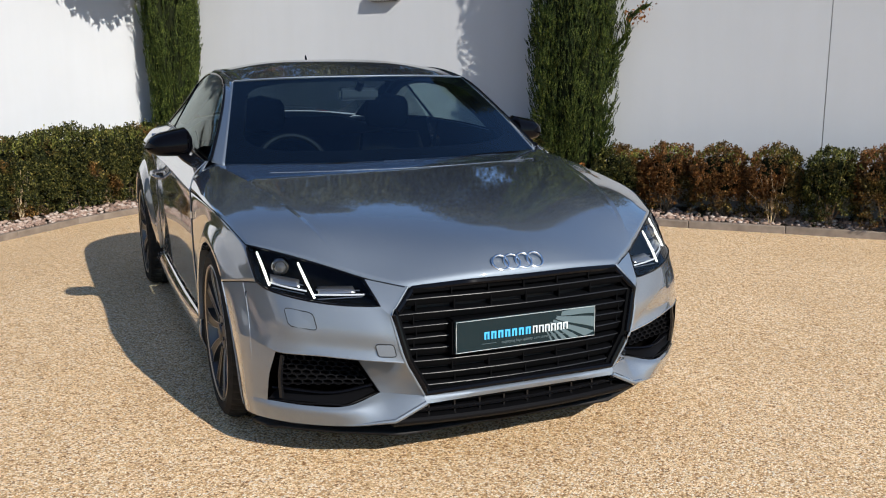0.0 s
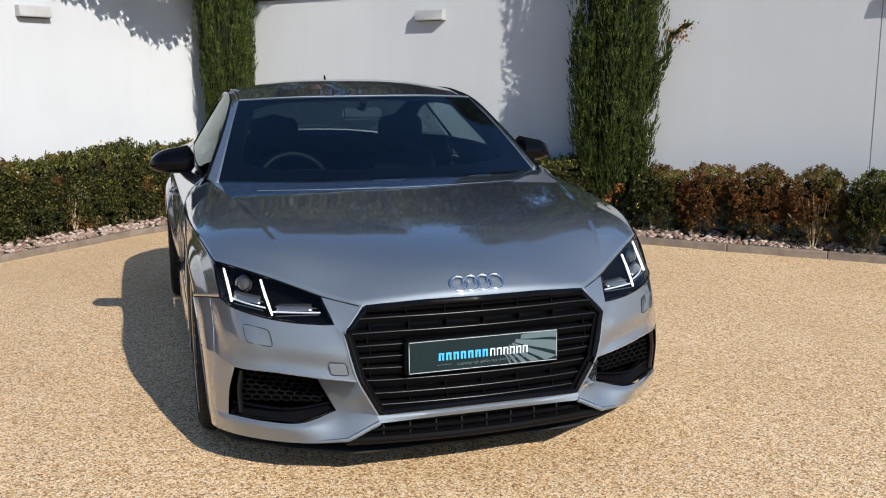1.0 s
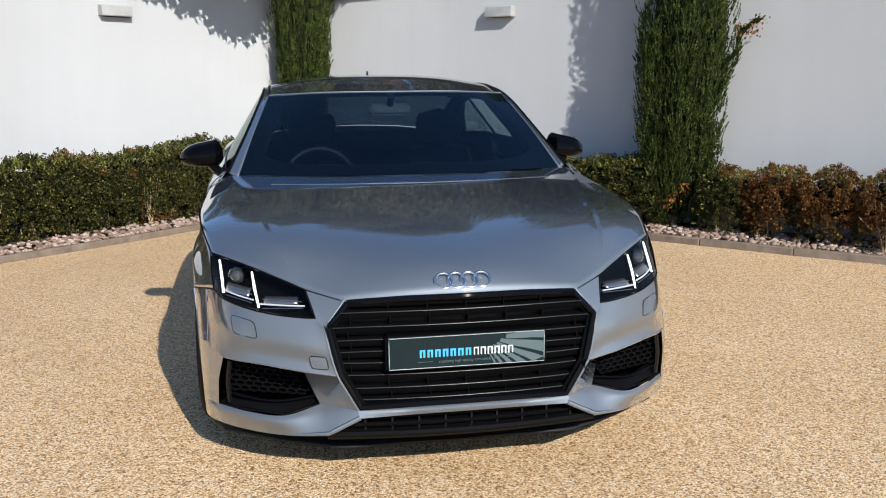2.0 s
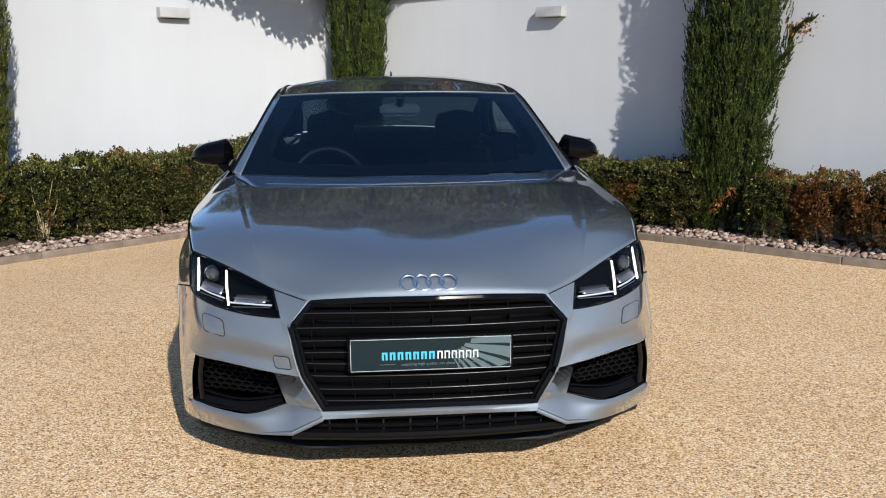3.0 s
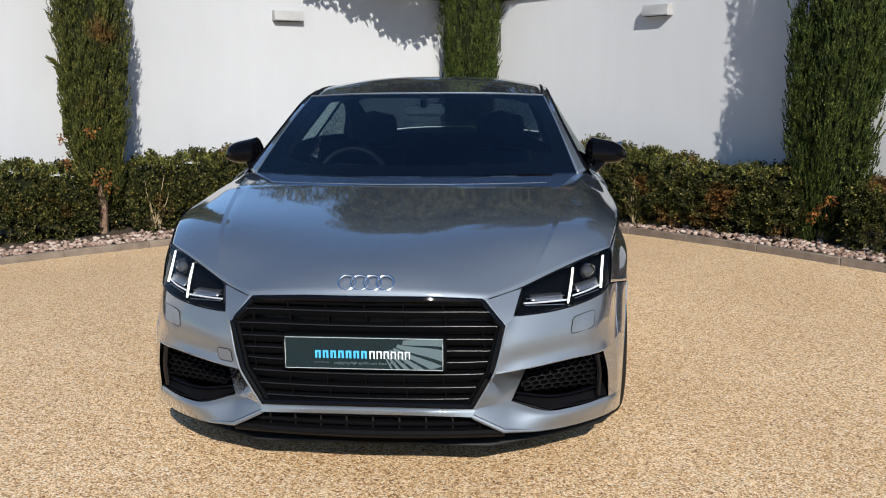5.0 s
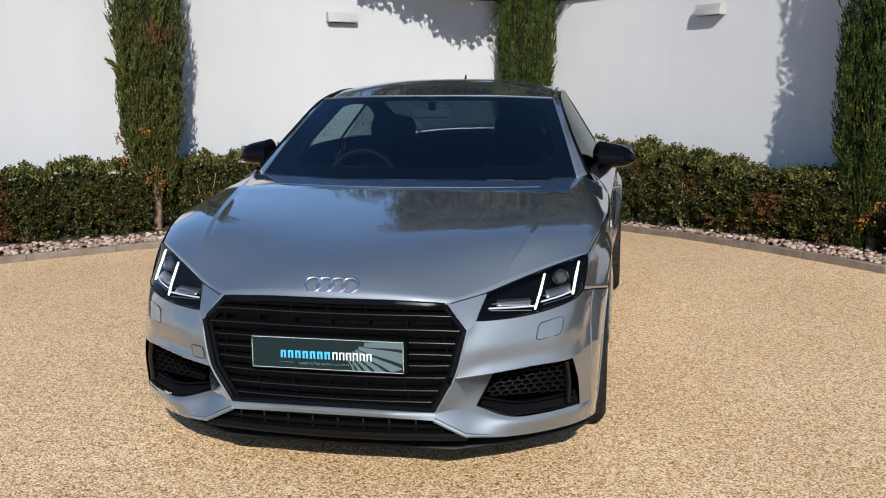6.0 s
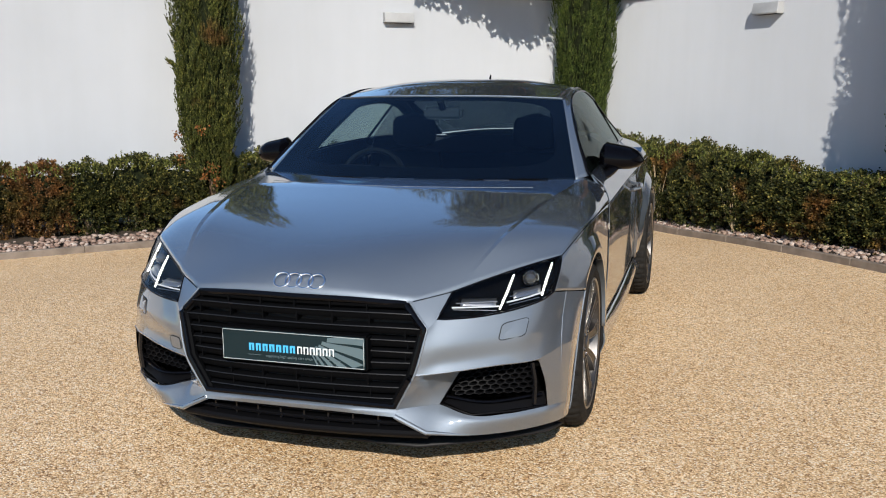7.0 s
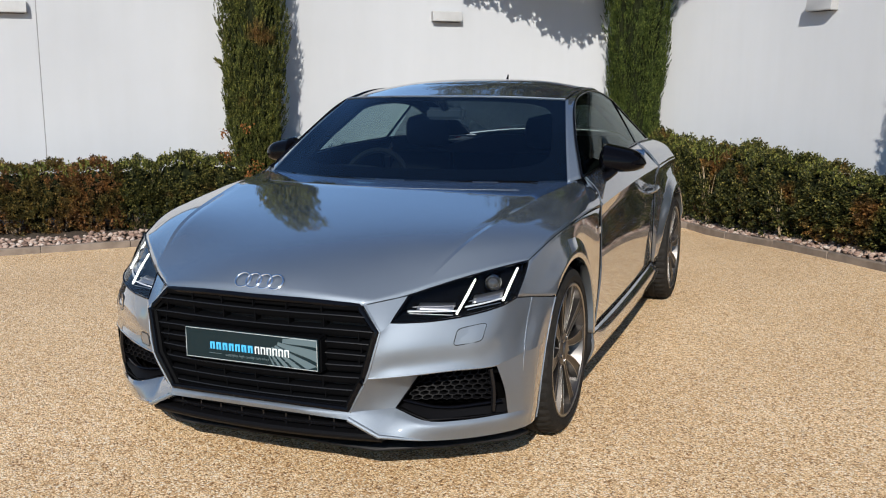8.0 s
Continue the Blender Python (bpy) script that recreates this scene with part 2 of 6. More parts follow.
def crv(pts, n):
    """A smooth curve through a few places, cut into n even steps."""
    p = np.array(pts, float)
    if len(p) == 2:
        return p[0] + np.linspace(0, 1, n)[:, None] * (p[1] - p[0])
    q = np.vstack([2 * p[0] - p[1], p, 2 * p[-1] - p[-2]])
    out = []
    for i in range(1, len(q) - 2):
        a, b, c, d = q[i - 1], q[i], q[i + 1], q[i + 2]
        s = np.linspace(0, 1, 24, endpoint=False)[:, None]
        l1, l2, l3 = (max(np.linalg.norm(w), 1e-6) ** 0.5 for w in (b - a, c - b, d - c))
        m1 = (b - a) / l1 - (c - a) / (l1 + l2) + (c - b) / l2
        m2 = (c - b) / l2 - (d - b) / (l2 + l3) + (d - c) / l3
        m1, m2 = m1 * l2, m2 * l2
        out.append((2 * s**3 - 3 * s**2 + 1) * b + (s**3 - 2 * s**2 + s) * m1 + (-2 * s**3 + 3 * s**2) * c + (s**3 - s**2) * m2)
    out = np.vstack(out + [p[-1:]])
    d = np.concatenate([[0], np.cumsum(np.linalg.norm(np.diff(out, axis=0), axis=1))])
    t = np.linspace(0, d[-1], n)
    return np.stack([np.interp(t, d, out[:, k]) for k in range(3)], 1)


def join(*curves):
    """Curves end to end, with corners where they meet."""
    return np.vstack([curves[0]] + [c[1:] for c in curves[1:]])


def loft(curves, n=9):
    """A grid of places through curves of equal length, smooth across them."""
    c = np.array(curves)
    if len(c) == 2:
        s = np.linspace(0, 1, n)[:, None, None]
        return c[0] * (1 - s) + c[1] * s
    rows = np.array([crv(c[:, i], n) for i in range(c.shape[1])])
    return rows.transpose(1, 0, 2)


def grid_mesh(name, g, flip=False):
    r, k = g.shape[:2]
    faces = []
    for i in range(r - 1):
        for j in range(k - 1):
            f = (i * k + j, i * k + j + 1, (i + 1) * k + j + 1, (i + 1) * k + j)
            faces.append(f[::-1] if flip else f)
    return mesh_from(name, g.reshape(-1, 3), faces)


def fair(g, du=4, dv=5):
    """The nearest sheet of low degree: no ripples in its reflections."""
    r, k = g.shape[:2]
    u, v = np.linspace(-1, 1, r), np.linspace(-1, 1, k)
    a, b = np.polynomial.chebyshev.chebvander(u, du), np.polynomial.chebyshev.chebvander(v, dv)
    pa, pb = a @ np.linalg.pinv(a), b @ np.linalg.pinv(b)
    return np.einsum("ij,jkc,lk->ilc", pa, g, pb)


def settle(g, rounds=6):
    """Evens out the inside of a sheet and leaves its border."""
    g = g.copy()
    for _ in range(rounds):
        h = g.copy()
        h[1:-1, 1:-1] = 0.5 * g[1:-1, 1:-1] + 0.25 * (g[1:-1, 2:] + g[1:-1, :-2])
        g = h
    return g


def mirrored(g):
    return g * np.array((-1, 1, 1))


def outward(g, toward):
    """True where the grid's faces look away from the way given."""
    r, k = g.shape[0] // 2, g.shape[1] // 2
    r, k = max(1, r), max(1, k)
    nrm = np.cross(g[r - 1, k] - g[r - 1, k - 1], g[r, k - 1] - g[r - 1, k - 1])
    return float(np.dot(nrm, toward)) < 0


def panel(name, g, mat, parent, toward, label="", thick=0.004, both=True, angle=50):
    """A sheet of bodywork, and its mirror image on the other side."""
    obs = [part(name, grid_mesh(name, g, outward(g, toward)), mat, parent, label, angle, thick)]
    if both:
        g2 = mirrored(g)
        t2 = (-toward[0], toward[1], toward[2])
        obs.append(part(name, grid_mesh(name, g2, outward(g2, t2)), mat, parent, label, angle, thick))
    return obs


def box_bm(x0, y0, z0, x1, y1, z1, bev=0.0):
    bm = bmesh.new()
    bmesh.ops.create_cube(bm, size=1)
    bmesh.ops.scale(bm, vec=(x1 - x0, y1 - y0, z1 - z0), verts=bm.verts)
    bmesh.ops.translate(bm, vec=((x0 + x1) / 2, (y0 + y1) / 2, (z0 + z1) / 2), verts=bm.verts)
    if bev:
        bmesh.ops.bevel(bm, geom=bm.edges[:], offset=bev, segments=2, affect="EDGES")
    return bm


def tube(pts, radius, sides=8, closed=False, flat=1.0):
    """A bar swept along a curve; its radius may change from end to end."""
    p = np.array(pts, float)
    n = len(p)
    rad = np.interp(np.linspace(0, 1, n), np.linspace(0, 1, len(np.atleast_1d(radius))), np.atleast_1d(radius))
    v, f = [], []
    for i in range(n):
        a, b = (p[(i - 1) % n], p[(i + 1) % n]) if closed else (p[max(i - 1, 0)], p[min(i + 1, n - 1)])
        t = (b - a) / max(np.linalg.norm(b - a), 1e-9)
        up = np.array((0, 0, 1.0)) if abs(t[2]) < 0.9 else np.array((1.0, 0, 0))
        s = np.cross(t, up)
        s /= np.linalg.norm(s)
        w = np.cross(s, t)
        for k in range(sides):
            ang = 2 * math.pi * k / sides
            v.append(p[i] + rad[i] * (math.cos(ang) * s + flat * math.sin(ang) * w))
    rows = n if closed else n - 1
    for i in range(rows):
        for k in range(sides):
            a, b = i * sides, ((i + 1) % n) * sides
            f.append((a + k, a + (k + 1) % sides, b + (k + 1) % sides, b + k))
    if not closed:
        f.append(tuple(range(sides))[::-1])
        f.append(tuple((n - 1) * sides + k for k in range(sides)))
    return mesh_from("bar", v, f)


def spin(profile, steps=48, axis="x"):
    """A turned body: radius and place along the axis."""
    v, f = [], []
    k = len(profile)
    for i in range(steps):
        a = 2 * math.pi * i / steps
        for r, h in profile:
            v.append((h, r * math.cos(a), r * math.sin(a)) if axis == "x" else (r * math.cos(a), r * math.sin(a), h))
    for i in range(steps):
        for j in range(k - 1):
            a, b = i * k + j, ((i + 1) % steps) * k + j
            f.append((a, a + 1, b + 1, b))
    return mesh_from("turned", v, f)


# ---- the place: ground, walls, kerbs ----
CORNER = np.array((0.083, 8.761, 0.0))
LEFT_WAY, LEFT_OUT = np.array((-0.788, -0.616, 0)), np.array((0.616, -0.788, 0))
RIGHT_WAY, RIGHT_OUT = np.array((0.616, -0.788, 0)), np.array((-0.788, -0.616, 0))
WALL_TOP = 2.22


def on_left(s, d, z=0.0):
    """A place s along the left-hand wall from the corner, d in front of it."""
    return CORNER + LEFT_WAY * s + LEFT_OUT * d + np.array((0, 0, z))


def on_right(s, d, z=0.0):
    return CORNER + RIGHT_WAY * s + RIGHT_OUT * d + np.array((0, 0, z))


def ground_z(x, y):
    """The yard falls gently towards the corner of the walls."""
    dead = math.copysign(max(0, abs(x) - 1), x)
    u = min(max(-0.9 * dead + 0.8 * y, 1.0), 5.4)
    return -0.0085 * (u - 1) ** 2


def build_ground():
    xs = np.concatenate([[-900, -300, -100, -40, -20], np.arange(-12, 12.01, 0.4), [20, 40, 100, 300, 900]])
    ys = np.concatenate([[-900, -300, -100, -40, -15], np.arange(-8, 12.01, 0.4), [20, 40, 100, 300, 900]])
    g = np.array([[(x, y, ground_z(x, y) if abs(x) < 13 and -9 < y < 13 else ground_z(max(-12, min(12, x)), max(-8, min(12, y)))) for x in xs] for y in ys])
    ob = part("ground", grid_mesh("ground", g, outward(g, (0, 0, 1))), GRAVEL, None, "", None)
    tagged(ob, "buff resin-bound gravel yard in bright sun", "ground", kind="structure")


def slab(way, out, s0, s1, d0, d1, z0, z1):
    """A straight block along one of the walls."""
    v = [CORNER + way * s + out * d + np.array((0, 0, z)) for z in (z0, z1) for s, d in ((s0, d0), (s1, d0), (s1, d1), (s0, d1))]
    bm = bmesh.new()
    vs = [bm.verts.new(p) for p in v]
    for f in ((0, 1, 2, 3), (4, 5, 6, 7), (0, 1, 5, 4), (1, 2, 6, 5), (2, 3, 7, 6), (3, 0, 4, 7)):
        bm.faces.new([vs[i] for i in f])
    return bm


COPING = stone_like("dark_coping", (0.05, 0.05, 0.05), (0.1, 0.1, 0.1), 8)
JOINT = material("joint_sealant", (0.25, 0.25, 0.25), 0.7)


def build_walls():
    # each wall is cast in bays with a narrow movement joint between them
    for name, way, out, joints in (("wall_left", LEFT_WAY, LEFT_OUT, (6.66,)), ("wall_right", RIGHT_WAY, RIGHT_OUT, (7.0,))):
        wall = thing(name, "white rendered garden wall with a dark coping", "wall", kind="structure")
        start = -0.22 if way is LEFT_WAY else 0.0
        for a, b in zip((start, *joints), (*joints, 14.0)):
            part("wall_bay", slab(way, out, a + (0.004 if a > 0.1 else 0), b - 0.004, -0.22, 0, -0.6, WALL_TOP), WALL, wall)
        for j in joints:
            part("joint", slab(way, out, j - 0.004, j + 0.004, -0.2, -0.006, -0.5, WALL_TOP - 0.01), JOINT, wall, "grey movement joint")
        part("coping", slab(way, out, start, 14.0, -0.25, 0.03, WALL_TOP, WALL_TOP + 0.05), COPING, wall, "dark metal coping", bevel=0.006)


def line_z(p):
    return ground_z(p[0], p[1])


def build_beds():
    """Kerb of concrete edging lengths, and the soil strip behind it."""
    kerb = thing("kerb", "grey-brown concrete edging kerb round the planting bed", "kerb", kind="structure")
    n = 25
    track = crv([on_left(9.6, 1.5), on_left(7.0, 1.28), on_left(5.0, 1.04), on_left(3.3, 0.91), on_left(1.6, 0.76), on_right(1.15, 0.62), on_right(2.6, 0.56), on_right(4.3, 0.64), on_right(5.9, 0.63), on_right(7.5, 0.42), on_right(9.8, 0.30)], n)
    for i in range(n - 1):
        a, b = track[i].copy(), track[i + 1].copy()
        w = (b - a) / np.linalg.norm(b - a)
        a, b = a + w * 0.001, b - w * 0.001
        s = np.array((-w[1], w[0], 0)) * 0.025
        bm = bmesh.new()
        vs = []
        for p in (a, b):
            z = line_z(p)
            for q, h in ((p - s, -0.1), (p + s, -0.1), (p + s, 0.06), (p - s, 0.06)):
                vs.append(bm.verts.new((q[0], q[1], z + h)))
        for f in ((0, 1, 2, 3), (4, 5, 6, 7), (0, 1, 5, 4), (1, 2, 6, 5), (2, 3, 7, 6), (3, 0, 4, 7)):
            bm.faces.new([vs[k] for k in f])
        part("edging", bm, KERB, kerb, bevel=0.008)
    rows = []
    for p in track:
        near = p
        dl = np.dot(p - CORNER, LEFT_OUT)
        dr = np.dot(p - CORNER, RIGHT_OUT)
        far = p - LEFT_OUT * dl if dl < dr else p - RIGHT_OUT * dr
        if min(dl, dr) > 0.55 and np.linalg.norm(p - CORNER) < 1.2:
            far = CORNER.copy()
        row = []
        for k in np.linspace(0, 1, 7):
            q = near * (1 - k) + far * k
            row.append((q[0], q[1], line_z(near) + 0.025 + 0.05 * min(1, k * 2.5) + 0.012 * noise.noise((q[0] * 5, q[1] * 5, 0))))
        rows.append(row)
    g = np.array(rows)
    soil = part("planting_bed", grid_mesh("planting_bed", g, outward(g, (0, 0, 1))), SOIL, None, "", None)
    tagged(soil, "dark soil strip between kerb and wall", "planting bed", kind="structure")
    return track


build_ground()
build_walls()
TRACK = build_beds()


# ---- wall lamps ----
def wall_lamp(p, way, out):
    lamp = thing("wall_lamp", "pale grey metal box-shaped down light on the white wall", "wall light", "wall lights")
    w, h, d = 0.165, 0.105, 0.082
    bm = bmesh.new()
    prof = ((0.0, 0.0), (d * 0.93, 0.0), (d, 0.012), (d * 0.86, h), (0.0, h))
    ends = []
    for s in (-w, w):
        ends.append([bm.verts.new(tuple(way * s + out * a + np.array((0, 0, b)))) for a, b in prof])
    for i in range(5):
        bm.faces.new((ends[0][i], ends[0][(i + 1) % 5], ends[1][(i + 1) % 5], ends[1][i]))
    bm.faces.new(ends[0])
    bm.faces.new(ends[1][::-1])
    part("housing", bm, LAMP_GREY, lamp, bevel=0.004)
    bm = bmesh.new()
    vs = [bm.verts.new(tuple(way * s + out * a + np.array((0, 0, -0.003)))) for s, a in ((-w * 0.85, 0.015), (w * 0.85, 0.015), (w * 0.85, d * 0.8), (-w * 0.85, d * 0.8))]
    bm.faces.new(vs)
    part("diffuser", bm, BLACK_PLASTIC, lamp, "dark unlit diffuser", thick=0.004)
    lamp.matrix_world = Matrix.Translation(p)


for s in (2.58, 6.9):
    wall_lamp(on_left(s, 0.0, 1.925), LEFT_WAY, LEFT_OUT)
for s in (2.84, 7.22):
    wall_lamp(on_right(s, 0.0, 1.925), RIGHT_WAY, RIGHT_OUT)


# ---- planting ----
# near-black tone that paints the shade behind the leaves
INNER_SHADE = stone_like("painted_inner_shade", (0.006, 0.008, 0.004), (0.02, 0.024, 0.01), 40, 0.8, False, 0.04)
def leaf_mesh(name, centres, ways, sides, length, width):
    """Small pointed leaves, each a folded pair of faces."""
    n = len(centres)
    tip = centres + ways * length[:, None]
    lift = np.cross(ways, sides) * (width * 0.35)[:, None]
    mid = centres + ways * (length * 0.5)[:, None]
    v = np.stack([centres, mid + sides * width[:, None] + lift, tip, mid - sides * width[:, None] + lift], 1).reshape(-1, 3)
    me = bpy.data.meshes.new(name)
    me.vertices.add(4 * n)
    me.vertices.foreach_set("co", v.astype(np.float32).ravel())
    me.loops.add(6 * n)
    base = np.arange(n)[:, None] * 4
    me.loops.foreach_set("vertex_index", (base + np.array((0, 1, 2, 0, 2, 3))).astype(np.int32).ravel())
    me.polygons.add(2 * n)
    me.polygons.foreach_set("loop_start", (np.arange(2 * n) * 3).astype(np.int32))
    me.update(calc_edges=True)
    return me


def unit(v):
    return v / np.maximum(np.linalg.norm(v, axis=1, keepdims=True), 1e-9)


def shrub_mesh(seed, width, depth, height, count, foot=0.42):
    """One clipped box shrub: leafy sprigs in an uneven, rounded block that is thin near the ground."""
    r = np.random.default_rng(seed)
    sprigs, leaves = count // 26, 26
    d = unit(r.normal(size=(sprigs, 3)))
    box = np.array((width, depth, height)) / 2
    k = 1 / np.max(np.abs(d) ** 1.0 / box, axis=1) * 0.55 + 0.45 / np.sqrt(np.sum((d / (box * 1.12)) ** 2, axis=1))
    p = d * (k * (0.95 - np.abs(r.normal(0, 0.07, sprigs))))[:, None]
    ph = r.uniform(0, 6.28, 3)
    lump = np.sin(p[:, 0] * 19 + ph[0]) * np.sin(p[:, 2] * 17 + ph[1]) + np.sin(p[:, 1] * 21 + ph[2] + p[:, 0] * 11)
    p *= (1 + 0.05 * lump)[:, None]
    p[:, 2] += height / 2
    keep = r.uniform(size=sprigs) < np.clip(foot + p[:, 2] / height * 1.8, foot * 0.7, 1)
    p, d = p[keep], d[keep]
    n = len(p)
    grow = unit(d * 0.75 + r.normal(0, 0.3, (n, 3)) + np.array((0, 0, 0.62)))
    reach = r.uniform(0.035, 0.075, n)
    t = r.uniform(0, 1, (n, leaves))
    spread = r.normal(size=(n, leaves, 3)) * (0.013 * (1.15 - 0.6 * t))[:, :, None]
    q = p[:, None] + grow[:, None] * (t * reach[:, None])[:, :, None] + spread
    ways = np.repeat(grow, leaves, 0) * 0.7 + spread.reshape(-1, 3) * 55 + r.normal(0, 0.25, (n * leaves, 3))
    q, ways = q.reshape(-1, 3), unit(ways)
    sides = unit(np.cross(ways, r.normal(size=(len(q), 3))))
    return leaf_mesh("foliage", q, ways, sides, r.uniform(0.014, 0.025, len(q)), r.uniform(0.007, 0.0115, len(q)))


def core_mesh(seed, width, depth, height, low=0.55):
    """A near-black solid core, its colour standing for the shade inside a shrub."""
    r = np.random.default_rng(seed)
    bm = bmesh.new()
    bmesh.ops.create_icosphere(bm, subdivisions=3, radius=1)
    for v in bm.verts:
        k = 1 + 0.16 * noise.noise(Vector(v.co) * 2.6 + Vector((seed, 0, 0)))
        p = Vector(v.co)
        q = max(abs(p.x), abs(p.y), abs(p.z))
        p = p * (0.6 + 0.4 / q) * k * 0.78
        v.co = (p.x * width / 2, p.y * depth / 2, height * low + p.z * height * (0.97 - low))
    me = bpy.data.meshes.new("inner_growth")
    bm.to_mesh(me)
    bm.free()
    me.materials.append(INNER_SHADE)
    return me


def stems_mesh(seed, width, depth, height, count=9, radius=0.006):
    r = np.random.default_rng(seed)
    vs, fs = [], []
    for _ in range(count):
        a = np.array((r.uniform(-0.2, 0.2) * width, r.uniform(-0.2, 0.2) * depth, -0.02))
        b = np.array((r.uniform(-0.46, 0.46) * width, r.uniform(-0.46, 0.46) * depth, height * r.uniform(0.5, 0.85)))
        m = tube(crv([a, (a + b) / 2 + r.normal(0, 0.02, 3), b], 6), (radius, radius * 0.5), 5)
        o = len(vs)
        vs += [tuple(x.co) for x in m.vertices]
        fs += [tuple(o + i for i in f.vertices) for f in m.polygons]
        bpy.data.meshes.remove(m)
    return mesh_from("twig_growth", vs, fs)


def young_mesh(seed, width, depth, height, count=120):
    """Upright new shoots on top of a clipped shrub."""
    r = np.random.default_rng(seed)
    n, leaves = count, 11
    root = np.stack([r.uniform(-0.47, 0.47, n) * width, r.uniform(-0.46, 0.46, n) * depth, np.full(n, height * 0.93)], 1)
    root[:, 2] -= height * 0.16 * ((2 * root[:, 0] / width) ** 4 + (2 * root[:, 1] / depth) ** 4) / 1.2
    lean = unit(np.array((0, 0, 1.0)) + r.normal(0, 0.22, (n, 3)))
    tall = r.uniform(0.03, 0.085, n) * np.where(r.uniform(size=n) < 0.12, 1.6, 1.0)
    t = r.uniform(0.1, 1, (n, leaves))
    off = unit(r.normal(size=(n, leaves, 3)))
    q = root[:, None] + lean[:, None] * (t * tall[:, None])[:, :, None] + off * 0.004
    ways = unit((lean[:, None] * 0.75 + off * 0.6).reshape(-1, 3))
    q = q.reshape(-1, 3)
    sides = unit(np.cross(ways, r.normal(size=(len(q), 3))))
    return leaf_mesh("new_growth", q, ways, sides, r.uniform(0.013, 0.022, len(q)), r.uniform(0.006, 0.0095, len(q)))


def dead_stems_mesh(seed, width, depth, height):
    """A fan of bleached bare stems on the outside of a shrub."""
    r = np.random.default_rng(seed)
    vs, fs = [], []
    for _ in range(11):
        x = r.normal(0, 0.035)
        a = np.array((x * 0.4, -0.40 * depth, r.uniform(-0.02, 0.16)))
        b = np.array((x * 2.4 + r.normal(0, 0.02), -0.56 * depth, height * r.uniform(0.42, 0.80)))
        m = tube(crv([a, (a + b) / 2 + r.normal(0, 0.012, 3), b], 6), (0.0045, 0.0022), 5)
        o = len(vs)
        vs += [tuple(v.co) for v in m.vertices]
        fs += [tuple(o + k for k in f.vertices) for f in m.polygons]
        bpy.data.meshes.remove(m)
    return mesh_from("dead_wood", vs, fs)


def hedge_top(side, s):
    """Height of the clipped hedge above the yard's level, along each wall."""
    if side == "left":
        return float(np.interp(s, (1, 2, 4, 6, 7.2, 9), (0.69, 0.685, 0.66, 0.615, 0.56, 0.55)))
    return float(np.interp(s, (1, 2, 4, 6, 7.2, 9), (0.775, 0.735, 0.66, 0.65, 0.685, 0.69)))


